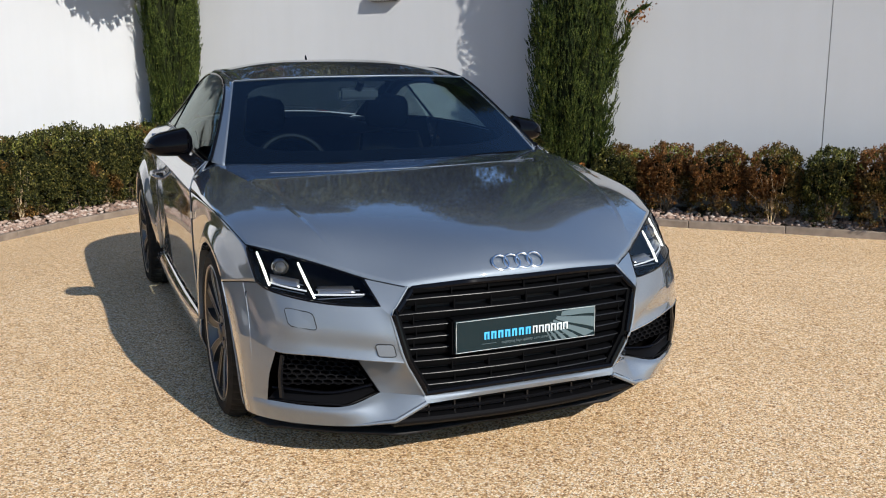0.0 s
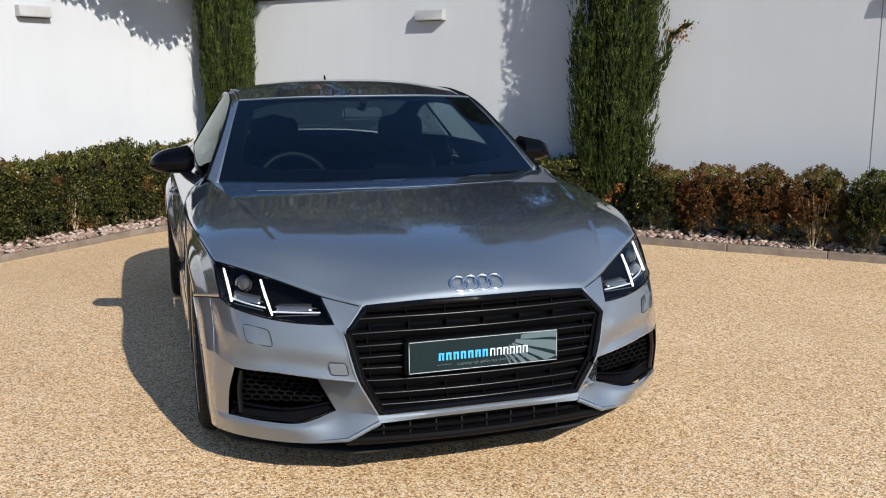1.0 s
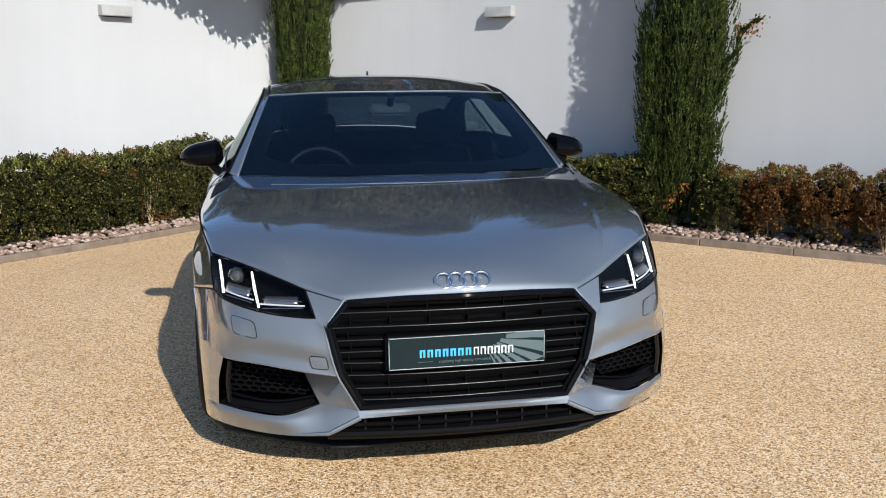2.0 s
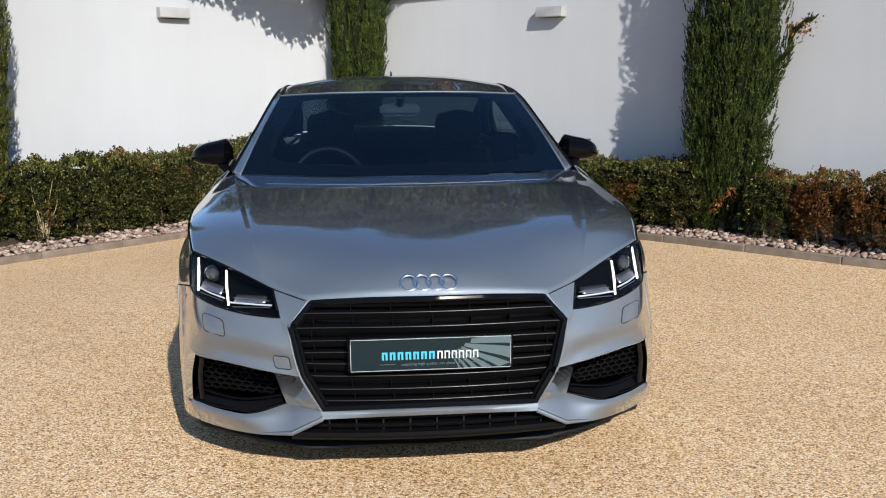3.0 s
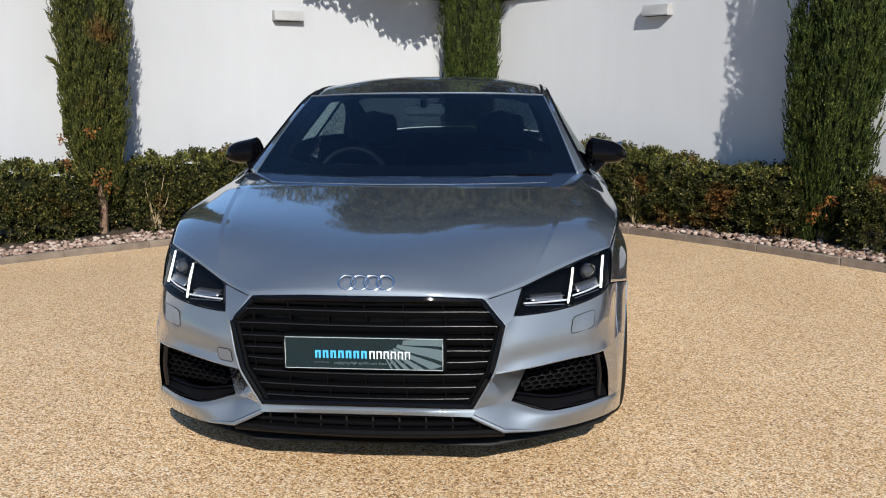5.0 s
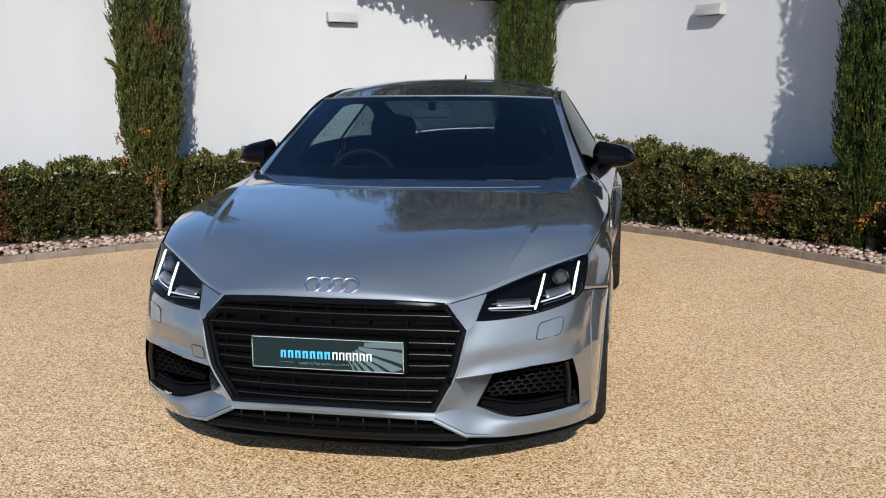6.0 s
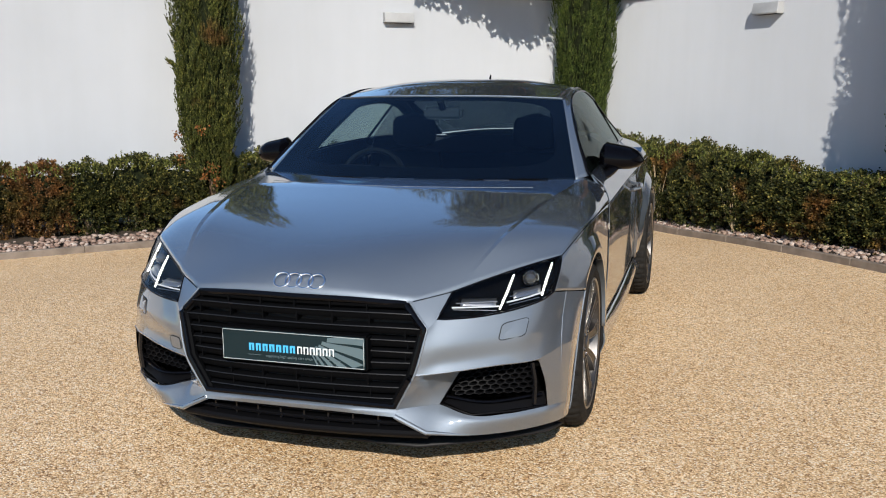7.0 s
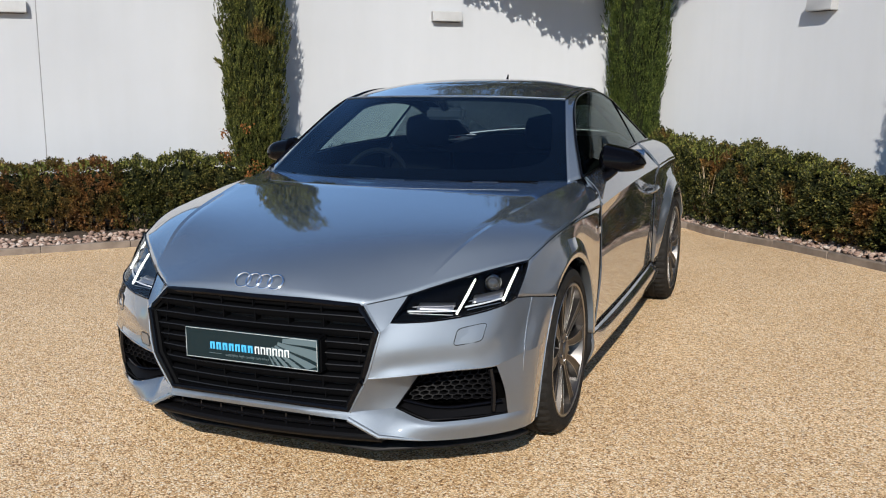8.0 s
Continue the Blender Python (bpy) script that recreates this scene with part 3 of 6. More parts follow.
def build_hedge():
    kinds, footed = [], []
    for i in range(6):
        w, h = 0.5 + 0.04 * (i % 3), 0.74 + 0.03 * (i % 2)
        kinds.append((shrub_mesh(20 + i, w, 0.44, h, 19000), stems_mesh(40 + i, w, 0.4, h), core_mesh(60 + i, w, 0.42, h), young_mesh(80 + i, w, 0.44, h), dead_stems_mesh(100 + i, w, 0.44, h)))
        if i < 4:
            footed.append((shrub_mesh(30 + i, w, 0.42, h, 17000, 0.10), stems_mesh(50 + i, w * 0.8, 0.36, h, 15, 0.008), core_mesh(70 + i, w * 0.92, 0.36, h, 0.64), young_mesh(90 + i, w, 0.42, h, 90), dead_stems_mesh(110 + i, w, 0.42, h)))
    for rows in (kinds, footed):
        for f, st, core, young, dead in rows:
            f.materials.append(BOX_LEAF)
            st.materials.append(TWIG)
            young.materials.append(BOX_YOUNG)
            dead.materials.append(STRAW)
    dry_twin = {}
    for rows in (kinds, footed):
        for row in rows:
            twin = row[0].copy()
            twin.materials.clear()
            twin.materials.append(BOX_DRY)
            dry_twin[row[0].name] = twin
    rng = random.Random(5)
    for side, place, way, s1 in (("left", on_left, LEFT_WAY, 9.3), ("right", on_right, RIGHT_WAY, 9.5)):
        s = 0.7
        while s < s1:
            loose = side == "right" and s > 5.3
            # an added shrub, set back, fills the shaded gap behind the cypress trunk
            behind = side == "left" and abs(s - 4.66) < 0.19
            skip = side == "right" and abs(s - 4.92) < 0.21
            d = 0.30 + rng.uniform(-0.02, 0.02) + (0.04 * (s - 1) if side == "left" else 0)
            d = 0.15 if behind else d
            p = place(s, d)
            brown = rng.random() < (0.66 if loose and s > 5.75 else 0.80 if side == "left" and s > 6.1 else 0.10 if side == "right" else 0.0)
            straw = rng.random() < (0.65 if loose else 0.16) or (side == "left" and abs(s - 4.05) < 0.22)
            if not skip:
                f, st, core, young, dead = rng.choice(footed if loose else kinds)
                tone = "brown and green half-dry" if brown else "dense green"
                foot = ", bare at its foot" if loose else " in the hedge"
                sh = thing("box_shrub", tone + " clipped box shrub" + foot, "hedge shrub", "hedge shrubs")
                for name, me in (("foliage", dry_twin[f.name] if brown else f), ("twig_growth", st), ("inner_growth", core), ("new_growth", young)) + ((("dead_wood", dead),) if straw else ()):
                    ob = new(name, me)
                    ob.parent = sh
                    if name in ("twig_growth", "dead_wood"):
                        ob["kind"] = "stuff"
                # the shrub's own front faces the yard
                ang = math.degrees(math.atan2(way[1], way[0])) + (180 if side == "right" else 0) + rng.uniform(-8, 8)
                if side == "left":
                    ang += 180 if np.dot(LEFT_OUT, (-math.sin(math.radians(ang)) * -1, math.cos(math.radians(ang)) * -1, 0)) < 0 else 0
                elif np.dot(RIGHT_OUT, (math.sin(math.radians(ang)), -math.cos(math.radians(ang)), 0)) < 0:
                    ang += 180
                top = hedge_top(side, s) - 0.05 + rng.uniform(-0.03, 0.03)
                z = ground_z(p[0], p[1]) + 0.05
                wide = rng.uniform(0.66, 0.80) if loose else rng.uniform(0.80, 0.93)
                sh.matrix_world = pose(p[0], p[1], z, 0, 0, ang) @ Matrix.Diagonal((wide, rng.uniform(0.9, 1.05), (top - z) / 0.755, 1))
            s += rng.uniform(0.40, 0.48) if loose else rng.uniform(0.36, 0.44)


def cypress(name_seed, place, radius, height, bare, label, lean=(0, 0), widen=1.0, sprigs=(), leaf=None, against=None, low_sprigs=(), base=0.62):
    """A columnar cypress of upright plumes round a short trunk."""
    r = np.random.default_rng(name_seed)
    tree = thing("cypress_tree", label, "cypress", "cypresses")
    z0 = place[2]
    part("trunk", tube(crv([(0, 0, -0.1), (0.01, 0.01, 0.4), (0.0, 0.0, height * 0.8)], 10), (0.045, 0.04, 0.012), 9), BARK, tree)
    pts, ways = [], []
    plumes = 120
    bm = bmesh.new()
    bmesh.ops.create_icosphere(bm, subdivisions=4, radius=1)
    for v in bm.verts:
        t = (v.co.z + 1) / 2
        k = (1 + 0.22 * noise.noise(Vector((v.co.x * 2.2 + name_seed * 7, v.co.y * 2.2, v.co.z * 5)))) * 0.62 * radius
        k *= (0.68 + 0.4 * min(1, t * 3.0)) * (1 - max(0, t - 0.62) ** 1.5 * 2.2)
        ring = math.sqrt(max(1e-9, v.co.x ** 2 + v.co.y ** 2))
        full_r = min(1, ring * 1.9)
        z = bare + 0.08 + (height - bare - 0.25) * t
        v.co = (v.co.x / ring * full_r * k * widen + lean[0] * z, v.co.y / ring * full_r * k * widen + lean[1] * z, z)
    if against is not None:
        for v in bm.verts:
            v.co -= Vector(against) * (0.34 * v.co.dot(Vector(against)))
    # dark solid core puts the shade between the plumes into its colour
    part("inner_growth", bm, INNER_SHADE, tree, angle=None)
    def shoots(spine, fats, count, needles, long):
        """Short upright shoots round a spine, each one set with scale leaves."""
        t = r.uniform(0, 1, count) ** 0.9
        i0 = np.clip((t * 22.99).astype(int), 0, 22)
        dirs = unit(r.normal(size=(count, 3)) * np.array((1, 1, 0.3)))
        fat = np.interp(t, np.linspace(0, 1, len(fats)), fats)
        run = unit(spine[i0 + 1] - spine[i0])
        start = spine[i0] + dirs * (fat * r.uniform(0.25, 0.8, count))[:, None]
        up = unit(run + dirs * r.uniform(0.08, 0.40, count)[:, None] + r.normal(0, 0.10, (count, 3)))
        size = long * r.uniform(0.6, 1.3, count)
        u = r.uniform(0, 1, (count, needles))
        off = unit(r.normal(size=(count, needles, 3)))
        body = start[:, None, :] + up[:, None, :] * (u * size[:, None])[..., None] + off * (0.013 * (1.15 - u))[..., None]
        pts.append(body.reshape(-1, 3))
        ways.append((up[:, None, :] + off * 0.42).reshape(-1, 3))

    for k in range(plumes):
        ang = 2 * math.pi * (k * 0.618) + r.uniform(-0.3, 0.3)
        zb = bare - 0.06 + (height - bare) * ((k + 0.5) / plumes) ** 1.3 * 0.86
        ln = r.uniform(0.6, 1.3)
        rel = (zb + ln * 0.5 - bare) / (height - bare)
        prof = radius * (base + (1.08 - base) * min(1, rel * 2.4)) * (1 - max(0, rel - 0.66) ** 1.5 * 2.6)
        rr = prof * r.uniform(0.62, 0.92)
        a = np.array((rr * 0.72 * math.cos(ang), rr * 0.72 * math.sin(ang), zb))
        b = np.array((rr * math.cos(ang), rr * math.sin(ang), zb + ln * 0.5))
        c = np.array((rr * 1.04 * math.cos(ang + 0.1), rr * 1.04 * math.sin(ang + 0.1), min(zb + ln, height)))
        low = zb < 2.2
        shoots(crv([a, b, c], 24), prof * r.uniform(0.18, 0.30) * np.array((0.45, 0.9, 1.0, 0.8, 0.15)), 140 if low else 36, 24 if low else 14, 0.075 if low else 0.10)
    for tip in sprigs:
        # a loose side shoot
        q = np.array((tip[0], tip[1], 0.0))
        spine = crv([q * 0.50 + np.array((0, 0, tip[2] - 0.62)), q * 0.70 + np.array((0, 0, tip[2] - 0.30)), q * 0.77 + np.array((0, 0, tip[2] - 0.10)), np.array(tip, float)], 24)
        shoots(spine, (0.05, 0.06, 0.045, 0.03, 0.008), 190, 26, 0.06)
    for tip in low_sprigs:
        spine = crv([np.array((tip[0] * 0.25, tip[1] * 0.25, tip[2] - 0.10)), np.array((tip[0] * 0.7, tip[1] * 0.7, tip[2] - 0.015)), np.array(tip, float)], 24)
        shoots(spine, (0.03, 0.035, 0.03, 0.02, 0.006), 46, 24, 0.05)
    p, w = np.vstack(pts), unit(np.vstack(ways))
    p[:, 0] += lean[0] * p[:, 2]
    p[:, 1] += lean[1] * p[:, 2]
    p[:, :2] *= widen
    if against is not None:
        # flattened towards the wall
        p -= np.outer(p @ against, against) * 0.34
    n = len(p)
    sides = unit(np.cross(w, r.normal(size=(n, 3))))
    big = 1 + 0.8 * (p[:, 2] > 2.8)
    me = leaf_mesh("foliage", p, w, sides, r.uniform(0.011, 0.022, n) * big, r.uniform(0.0026, 0.0046, n) * big)
    part("foliage", me, leaf or CYPRESS_LEAF, tree, angle=None)
    tree.matrix_world = Matrix.Translation(place)
    return tree


def far_tree(seed, place, height, spread, trunk_r=0.12, count=88000, low=0.30, clumps=110, reach=()):
    """A broad tree behind the wall: trunk, limbs and a crown of leaf clumps."""
    r = np.random.default_rng(seed)
    tree = thing("garden_tree", "broad dark green garden tree standing behind the white wall", "tree", "trees behind the wall")
    part("trunk", tube(crv([(0, 0, -0.3), (0.08, -0.05, height * 0.3), (0.0, 0.05, height * 0.7)], 8), (trunk_r, trunk_r * 0.35), 9), BARK, tree)
    pts = []
    for k in range(clumps):
        a = r.uniform(0, 6.283)
        z = height * (low + (1 - low) * r.uniform(0, 1) ** 0.8)
        rr = spread * math.sqrt(r.uniform(0.02, 1)) * (1 - 0.55 * max(0, z / height - 0.6) / 0.4)
        c = np.array((rr * math.cos(a), rr * math.sin(a), z))
        over = np.array(place) + c - CORNER
        if min(np.dot(over, LEFT_OUT), np.dot(over, RIGHT_OUT)) > -0.75:
            continue
        part("limb", tube(crv([(0, 0, height * r.uniform(0.25, 0.55)), c * np.array((0.5, 0.5, 1)) * np.array((1, 1, 0.93)), c], 6), (0.02, 0.006), 4), BARK, tree)
        m = count // clumps
        size = r.uniform(0.35, 0.75)
        d = unit(r.normal(size=(m, 3)))
        pts.append(c + d * (size * r.uniform(0.2, 1, m) ** 0.5)[:, None] * np.array((1.1, 1.1, 0.75)))
    for q in reach:
        # boughs that hang over the wall
        c = np.array(q) - np.array(place)
        start = np.array((0, 0, height * 0.38))
        part("limb", tube(crv([start, (start + c) / 2 + np.array((0, 0, 0.35)), c], 8), (0.03, 0.006), 5), BARK, tree)
        m = 420
        d = unit(r.normal(size=(m, 3)))
        pts.append(c + d * (0.26 * r.uniform(0.1, 1, m) ** 0.6)[:, None] * np.array((1.2, 1.2, 0.7)))
    p = np.vstack(pts)
    n = len(p)
    w = unit(r.normal(size=(n, 3)) + np.array((0, 0, -0.2)))
    s = unit(np.cross(w, r.normal(size=(n, 3))))
    part("crown", leaf_mesh("crown", p, w, s, r.uniform(0.05, 0.09, n), r.uniform(0.021, 0.036, n)), TREE_LEAF, tree, angle=None)
    tree.matrix_world = Matrix.Translation(place)


build_hedge()
cypress(1, on_left(0.47, 0.40, -0.2), 0.385, 4.3, 0.25, "dense green columnar cypress in the corner of the walls", against=LEFT_OUT, low_sprigs=((-0.42, 0.05, 0.88),))
wall_cypress = cypress(2, on_right(4.905, 0.245, 0.0), 0.405, 4.2, 0.05, "dense green columnar cypress against the sunlit wall", (0.02, -0.02), 1.0, ((0.44, -0.42, 1.80), (0.29, -0.31, 1.52)), None, RIGHT_OUT, base=0.86)
trunk_cypress = cypress(3, on_left(4.675, 0.40, -0.12), 0.305, 4.2, 0.38, "columnar cypress with a bare brown trunk and browning tips", (0, 0), 1.0, ((-0.31, -0.17, 1.62),), CYPRESS_DRY, base=0.84)


def dead_sprays(tree, places, seed):
    """Small rust-brown dead sprays caught in a cypress."""
    r = np.random.default_rng(seed)
    for c in places:
        n = 26
        q = np.array(c) + r.normal(0, 0.028, (n, 3))
        w = unit(r.normal(size=(n, 3)) + np.array((0, 0, -0.5)))
        sd = unit(np.cross(w, r.normal(size=(n, 3))))
        part("dead_spray", leaf_mesh("dead_spray", q, w, sd, r.uniform(0.02, 0.04, n), r.uniform(0.006, 0.012, n)), RUST_LEAF, tree, "rust-brown dead spray", None)["kind"] = "stuff"


dead_sprays(wall_cypress, ((0.46, -0.43, 1.79), (0.44, -0.42, 1.74), (0.42, -0.41, 1.69), (0.36, -0.37, 1.72), (-0.12, -0.26, 0.36), (-0.05, -0.30, 0.42), (-0.16, -0.24, 0.30)), 3)
dead_sprays(trunk_cypress, ((-0.22, -0.26, 0.92), (0.10, -0.34, 0.98), (0.16, -0.30, 0.62), (0.12, -0.33, 0.55), (-0.16, -0.30, 0.70), (0.20, -0.26, 0.50)), 4)
far_tree(11, np.array((-1.3, 11.4, -0.2)), 8.0, 2.3, reach=[on_left(s, d, z) for s, d, z in ((1.0, 0.7, 2.76), (1.3, 0.85, 2.66), (1.75, 0.9, 2.74), (2.2, 0.9, 2.86), (1.45, 0.75, 2.5), (1.6, 0.8, 2.56), (2.6, 0.9, 2.98))])
far_tree(14, np.array((3.5, 10.1, -0.2)), 6.4, 1.9, count=60000)
far_tree(13, on_right(4.4, -2.6, -0.2), 6.8, 2.2, count=80000)
far_tree(12, np.array((1.5, 11.6, -0.2)), 8.6, 2.6, reach=[on_right(s, d, z) for s, d, z in ((0.9, 0.5, 2.95), (1.4, 0.45, 3.0))])


def build_pebbles():
    """Rounded river stones strewn between the kerb and the hedge."""
    r = np.random.default_rng(9)
    shapes = []
    for k in range(5):
        bm = bmesh.new()
        bmesh.ops.create_icosphere(bm, subdivisions=1, radius=1)
        for v in bm.verts:
            v.co *= 1 + 0.18 * (r.random() - 0.5)
            v.co.z *= 0.62
        me = bpy.data.meshes.new("pebble")
        bm.to_mesh(me)
        bm.free()
        me.materials.append(PEBBLE)
        smooth(me)
        shapes.append(me)
    bed = thing("pebble_strip", "rounded pale river stones strewn along the kerb", "pebbles", kind="stuff")
    seg = np.diff(TRACK, axis=0)
    verts, faces = [], []
    proto = [(np.array([v.co for v in me.vertices]), [tuple(f.vertices) for f in me.polygons]) for me in shapes]
    made = 0
    for i in range(4200):
        t = r.uniform(1, len(seg) - 1)
        k = int(t)
        p = TRACK[k] + seg[k] * (t - k)
        side = np.array((-seg[k][1], seg[k][0], 0))
        side /= np.linalg.norm(side)
        if np.dot(side, CORNER - p) < 0 and np.linalg.norm(p - CORNER) > 1:
            side = -side
        inward = -LEFT_OUT if np.dot(p - CORNER, LEFT_OUT) < np.dot(p - CORNER, RIGHT_OUT) else -RIGHT_OUT
        d = 0.045 + abs(r.normal(0, 0.11))
        q = p + inward * d
        size = r.uniform(0.011, 0.028)
        z = line_z(p) + 0.03 + 0.05 * min(1, d * 5) + size * 0.3 + r.uniform(0, 0.015)
        if made < 300 and np.linalg.norm(q - np.array((2.6, 4.4, 0))) < 2.6:
            ob = new("pebble", shapes[i % 5])
            ob.parent = bed
            ob.matrix_world = pose(q[0], q[1], z, r.uniform(-20, 20), r.uniform(-20, 20), r.uniform(0, 360)) @ Matrix.Diagonal((size * 1.25, size, size, 1))
            made += 1
        else:
            rot = np.array(pose(0, 0, 0, r.uniform(-20, 20), r.uniform(-20, 20), r.uniform(0, 360)).to_3x3())
            pv, pf = proto[i % 5]
            o = len(verts)
            verts += list((pv * np.array((size * 1.25, size, size))) @ rot.T + np.array((q[0], q[1], z)))
            faces += [tuple(o + a for a in f) for f in pf]
    rest = part("loose_stones", mesh_from("loose_stones", verts, faces), PEBBLE_MANY, bed, angle=None)
    rest["kind"] = "stuff"


def pebble_many():
    m = stone_like("river_pebbles", (0.5, 0.46, 0.42), (0.72, 0.68, 0.63), 30, 0.15)
    geo = node(m, "ShaderNodeNewGeometry")
    c = ramp(m, geo.outputs["Random Per Island"], (0.0, (0.13, 0.08, 0.06)), (0.35, (0.26, 0.17, 0.13)), (0.7, (0.35, 0.255, 0.205)), (1.0, (0.46, 0.385, 0.335)))
    link(m, c, bsdf(m).inputs["Base Color"])
    return m


PEBBLE_MANY = pebble_many()
build_pebbles()


# ---- the car: lengths from its nose backwards, half-widths to its near side ----
CAR = thing("car", "silver two-door sports coupe with black grille and mirrors on gravel", "car", at=pose(0.006, 0, 0, 0, -0.5, -0.8))
N = 33
FRONT_AXLE, REAR_AXLE, TYRE_R = 0.945, 3.45, 0.327

# long lines of the body, from front to back
hood_crease = crv([(0.53, 0.294, 0.664), (0.60, 0.50, 0.772), (0.665, 0.80, 0.845), (0.715, 1.10, 0.880), (0.775, 1.50, 0.913)], N)
hood_outer = crv([(0.70, 0.463, 0.7105), (0.762, 0.68, 0.792), (0.808, 0.95, 0.838), (0.838, 1.2, 0.858), (0.86, 1.515, 0.868)], N)
hood_side = crv([(0.823, 0.597, 0.729), (0.862, 0.78, 0.783), (0.885, 1.0, 0.81), (0.892, 1.25, 0.815), (0.890, 1.47, 0.809)], N)

shoulder = crv([(0.890, 1.47, 0.809), (0.904, 2.2, 0.843), (0.910, 2.95, 0.853)], N)
shoulder_rear = crv([(0.910, 2.95, 0.853), (0.906, 3.4, 0.850), (0.895, 3.72, 0.840), (0.85, 3.98, 0.825), (0.79, 4.14, 0.81)], N)
belt = crv([(0.80, 1.54, 0.925), (0.812, 2.0, 0.956), (0.800, 2.5, 0.978), (0.780, 2.95, 0.984)], N)
belt_rear = crv([(0.780, 2.95, 0.984), (0.760, 3.3, 0.976), (0.738, 3.56, 0.962)], N)
sill_top = crv([(0.882, 1.42, 0.28), (0.885, 2.2, 0.275), (0.88, 2.99, 0.285)], N)
waist = crv([(0.888, 1.50, 0.54), (0.888, 2.2, 0.54), (0.890, 2.95, 0.55)], N)
window_arc = crv([(0.790, 1.535, 0.922), (0.694, 1.785, 1.104), (0.630, 2.04, 1.238), (0.613, 2.48, 1.282), (0.618, 2.90, 1.236), (0.660, 3.26, 1.112), (0.738, 3.56, 0.964)], 2 * N)
screen_side = crv([(0.742, 1.465, 0.908), (0.667, 1.72, 1.09), (0.592, 2.0, 1.25)], N)
screen_mid = crv([(0, 1.27, 0.908), (0, 1.56, 1.09), (0, 1.88, 1.264)], N)
screen_half = crv([(0.40, 1.325, 0.910), (0.37, 1.61, 1.09), (0.33, 1.905, 1.262)], N)
roof_side = crv([(0.592, 2.0, 1.25), (0.59, 2.3, 1.29), (0.575, 2.7, 1.29), (0.565, 3.1, 1.22)], N)
roof_mid = crv([(0, 1.88, 1.264), (0, 2.25, 1.331), (0, 2.65, 1.345), (0, 3.05, 1.296)], N)
roof_half = crv([(0.33, 1.905, 1.262), (0.33, 2.27, 1.324), (0.32, 2.67, 1.334), (0.31, 3.06, 1.283)], N)
rear_side = crv([(0.565, 3.1, 1.22), (0.57, 3.5, 1.10), (0.60, 3.93, 0.965)], N)
rear_mid = crv([(0, 3.05, 1.29), (0, 3.5, 1.16), (0, 3.98, 1.0)], N)
rear_half = crv([(0.31, 3.06, 1.277), (0.31, 3.5, 1.15), (0.32, 3.97, 0.992)], N)


def full(mid, *half):
    """Lines of one side with the middle one, from side to side."""
    return [mirrored(h) for h in half[::-1]] + [mid] + list(half)


# bonnet
LIP_Y = 1.10


def nose_height(y):
    """The bonnet's middle line, from the grille's edge to the screen."""
    knots = np.array((0.125, 0.18, 0.38, 0.75, 1.28))
    heights = np.array((0.647, 0.686, 0.765, 0.840, 0.913))
    front = np.polyfit(np.sqrt(knots - 0.09), heights, 3)
    run = np.linspace(0.38, 1.60, 400)
    rise = np.tan(np.radians(np.interp(run, (0.38, 0.5, 0.6, 0.75, 0.9, LIP_Y, LIP_Y + 0.02, 1.6), (15.3, 12.2, 10.9, 9.9, 9.4, 9.2, 4.6, 4.2))))
    climb = np.polyval(front, math.sqrt(0.29)) + np.concatenate([[0], np.cumsum((rise[1:] + rise[:-1]) / 2 * (run[1] - run[0]))])
    return np.where(y < 0.38, np.polyval(front, np.sqrt(np.maximum(y - 0.09, 0))), np.interp(y, run, climb))


def bonnet_sheet(nu=61):
    rows = []
    for u in np.linspace(-1, 1, nu):
        a = abs(u)
        x = hood_crease[:, 0] * u
        y0 = np.interp(a, np.linspace(0, 1, 9), [0.125 + 0.33 * (0.53 * k) ** 2 if k < 0.76 else 0.178 + (k - 0.755) / 0.245 * 0.116 for k in np.linspace(0, 1, 9)])
        k = (hood_crease[:, 1] - 0.294) / (hood_crease[-1, 1] - 0.294)
        y = y0 + (1.28 + 0.22 * a ** 2 - y0) * k
        z = nose_height(y) - (0.015 + 0.014 * np.clip((y - 0.5) / 0.5, 0, 1) + 0.36 * np.exp(-((y - 0.14) / 0.27) ** 2)) * x ** 2
        away = hood_crease[:, 0] - np.abs(x)
        z = z - 0.0035 * np.exp(-((away - 0.016) / 0.010) ** 2) * np.clip(k * 4, 0, 1)
        rows.append(np.stack([x, y, z], 1))
    return np.array(rows)


top_sheet = bonnet_sheet()
flank = fair(loft([hood_crease, hood_outer, hood_side], 14), 3, 5)
flank += (top_sheet[-1] - flank[0]) * np.linspace(1, 0, 14)[:, None, None]
flank += (hood_side - flank[-1]) * np.linspace(0, 1, 14)[:, None, None] ** 2
bonnet = np.concatenate([mirrored(flank)[::-1][:-1], top_sheet, flank[1:]])
panel("bonnet", bonnet, SILVER, CAR, (0, 0, 1), "clamshell bonnet with two folds", both=False, angle=10)
lip_line = [(x, LIP_Y + 0.30 * x * x) for x in np.linspace(-0.60, 0.60, 36)]
part("bonnet_lip", tube([(x, y, float(nose_height(np.array(y))) - 0.029 * x * x + 0.0004) for x, y in lip_line], 0.0008, 6), SILVER, CAR)

# front wing round the wheel arch
def polar(out, cy, cz, r, x, a0, a1):
    """The edge of a wheel arch, point by point facing the outer edge."""
    ang = np.unwrap(np.arctan2(out[:, 2] - cz, cy - out[:, 1]))
    k = (ang - ang[0]) / (ang[-1] - ang[0])
    a = np.radians(a0) + np.clip(k, 0, 1) * np.radians(a1 - a0)
    return np.stack([np.full(len(a), x), cy - r * np.cos(a), cz + r * np.sin(a)], 1)


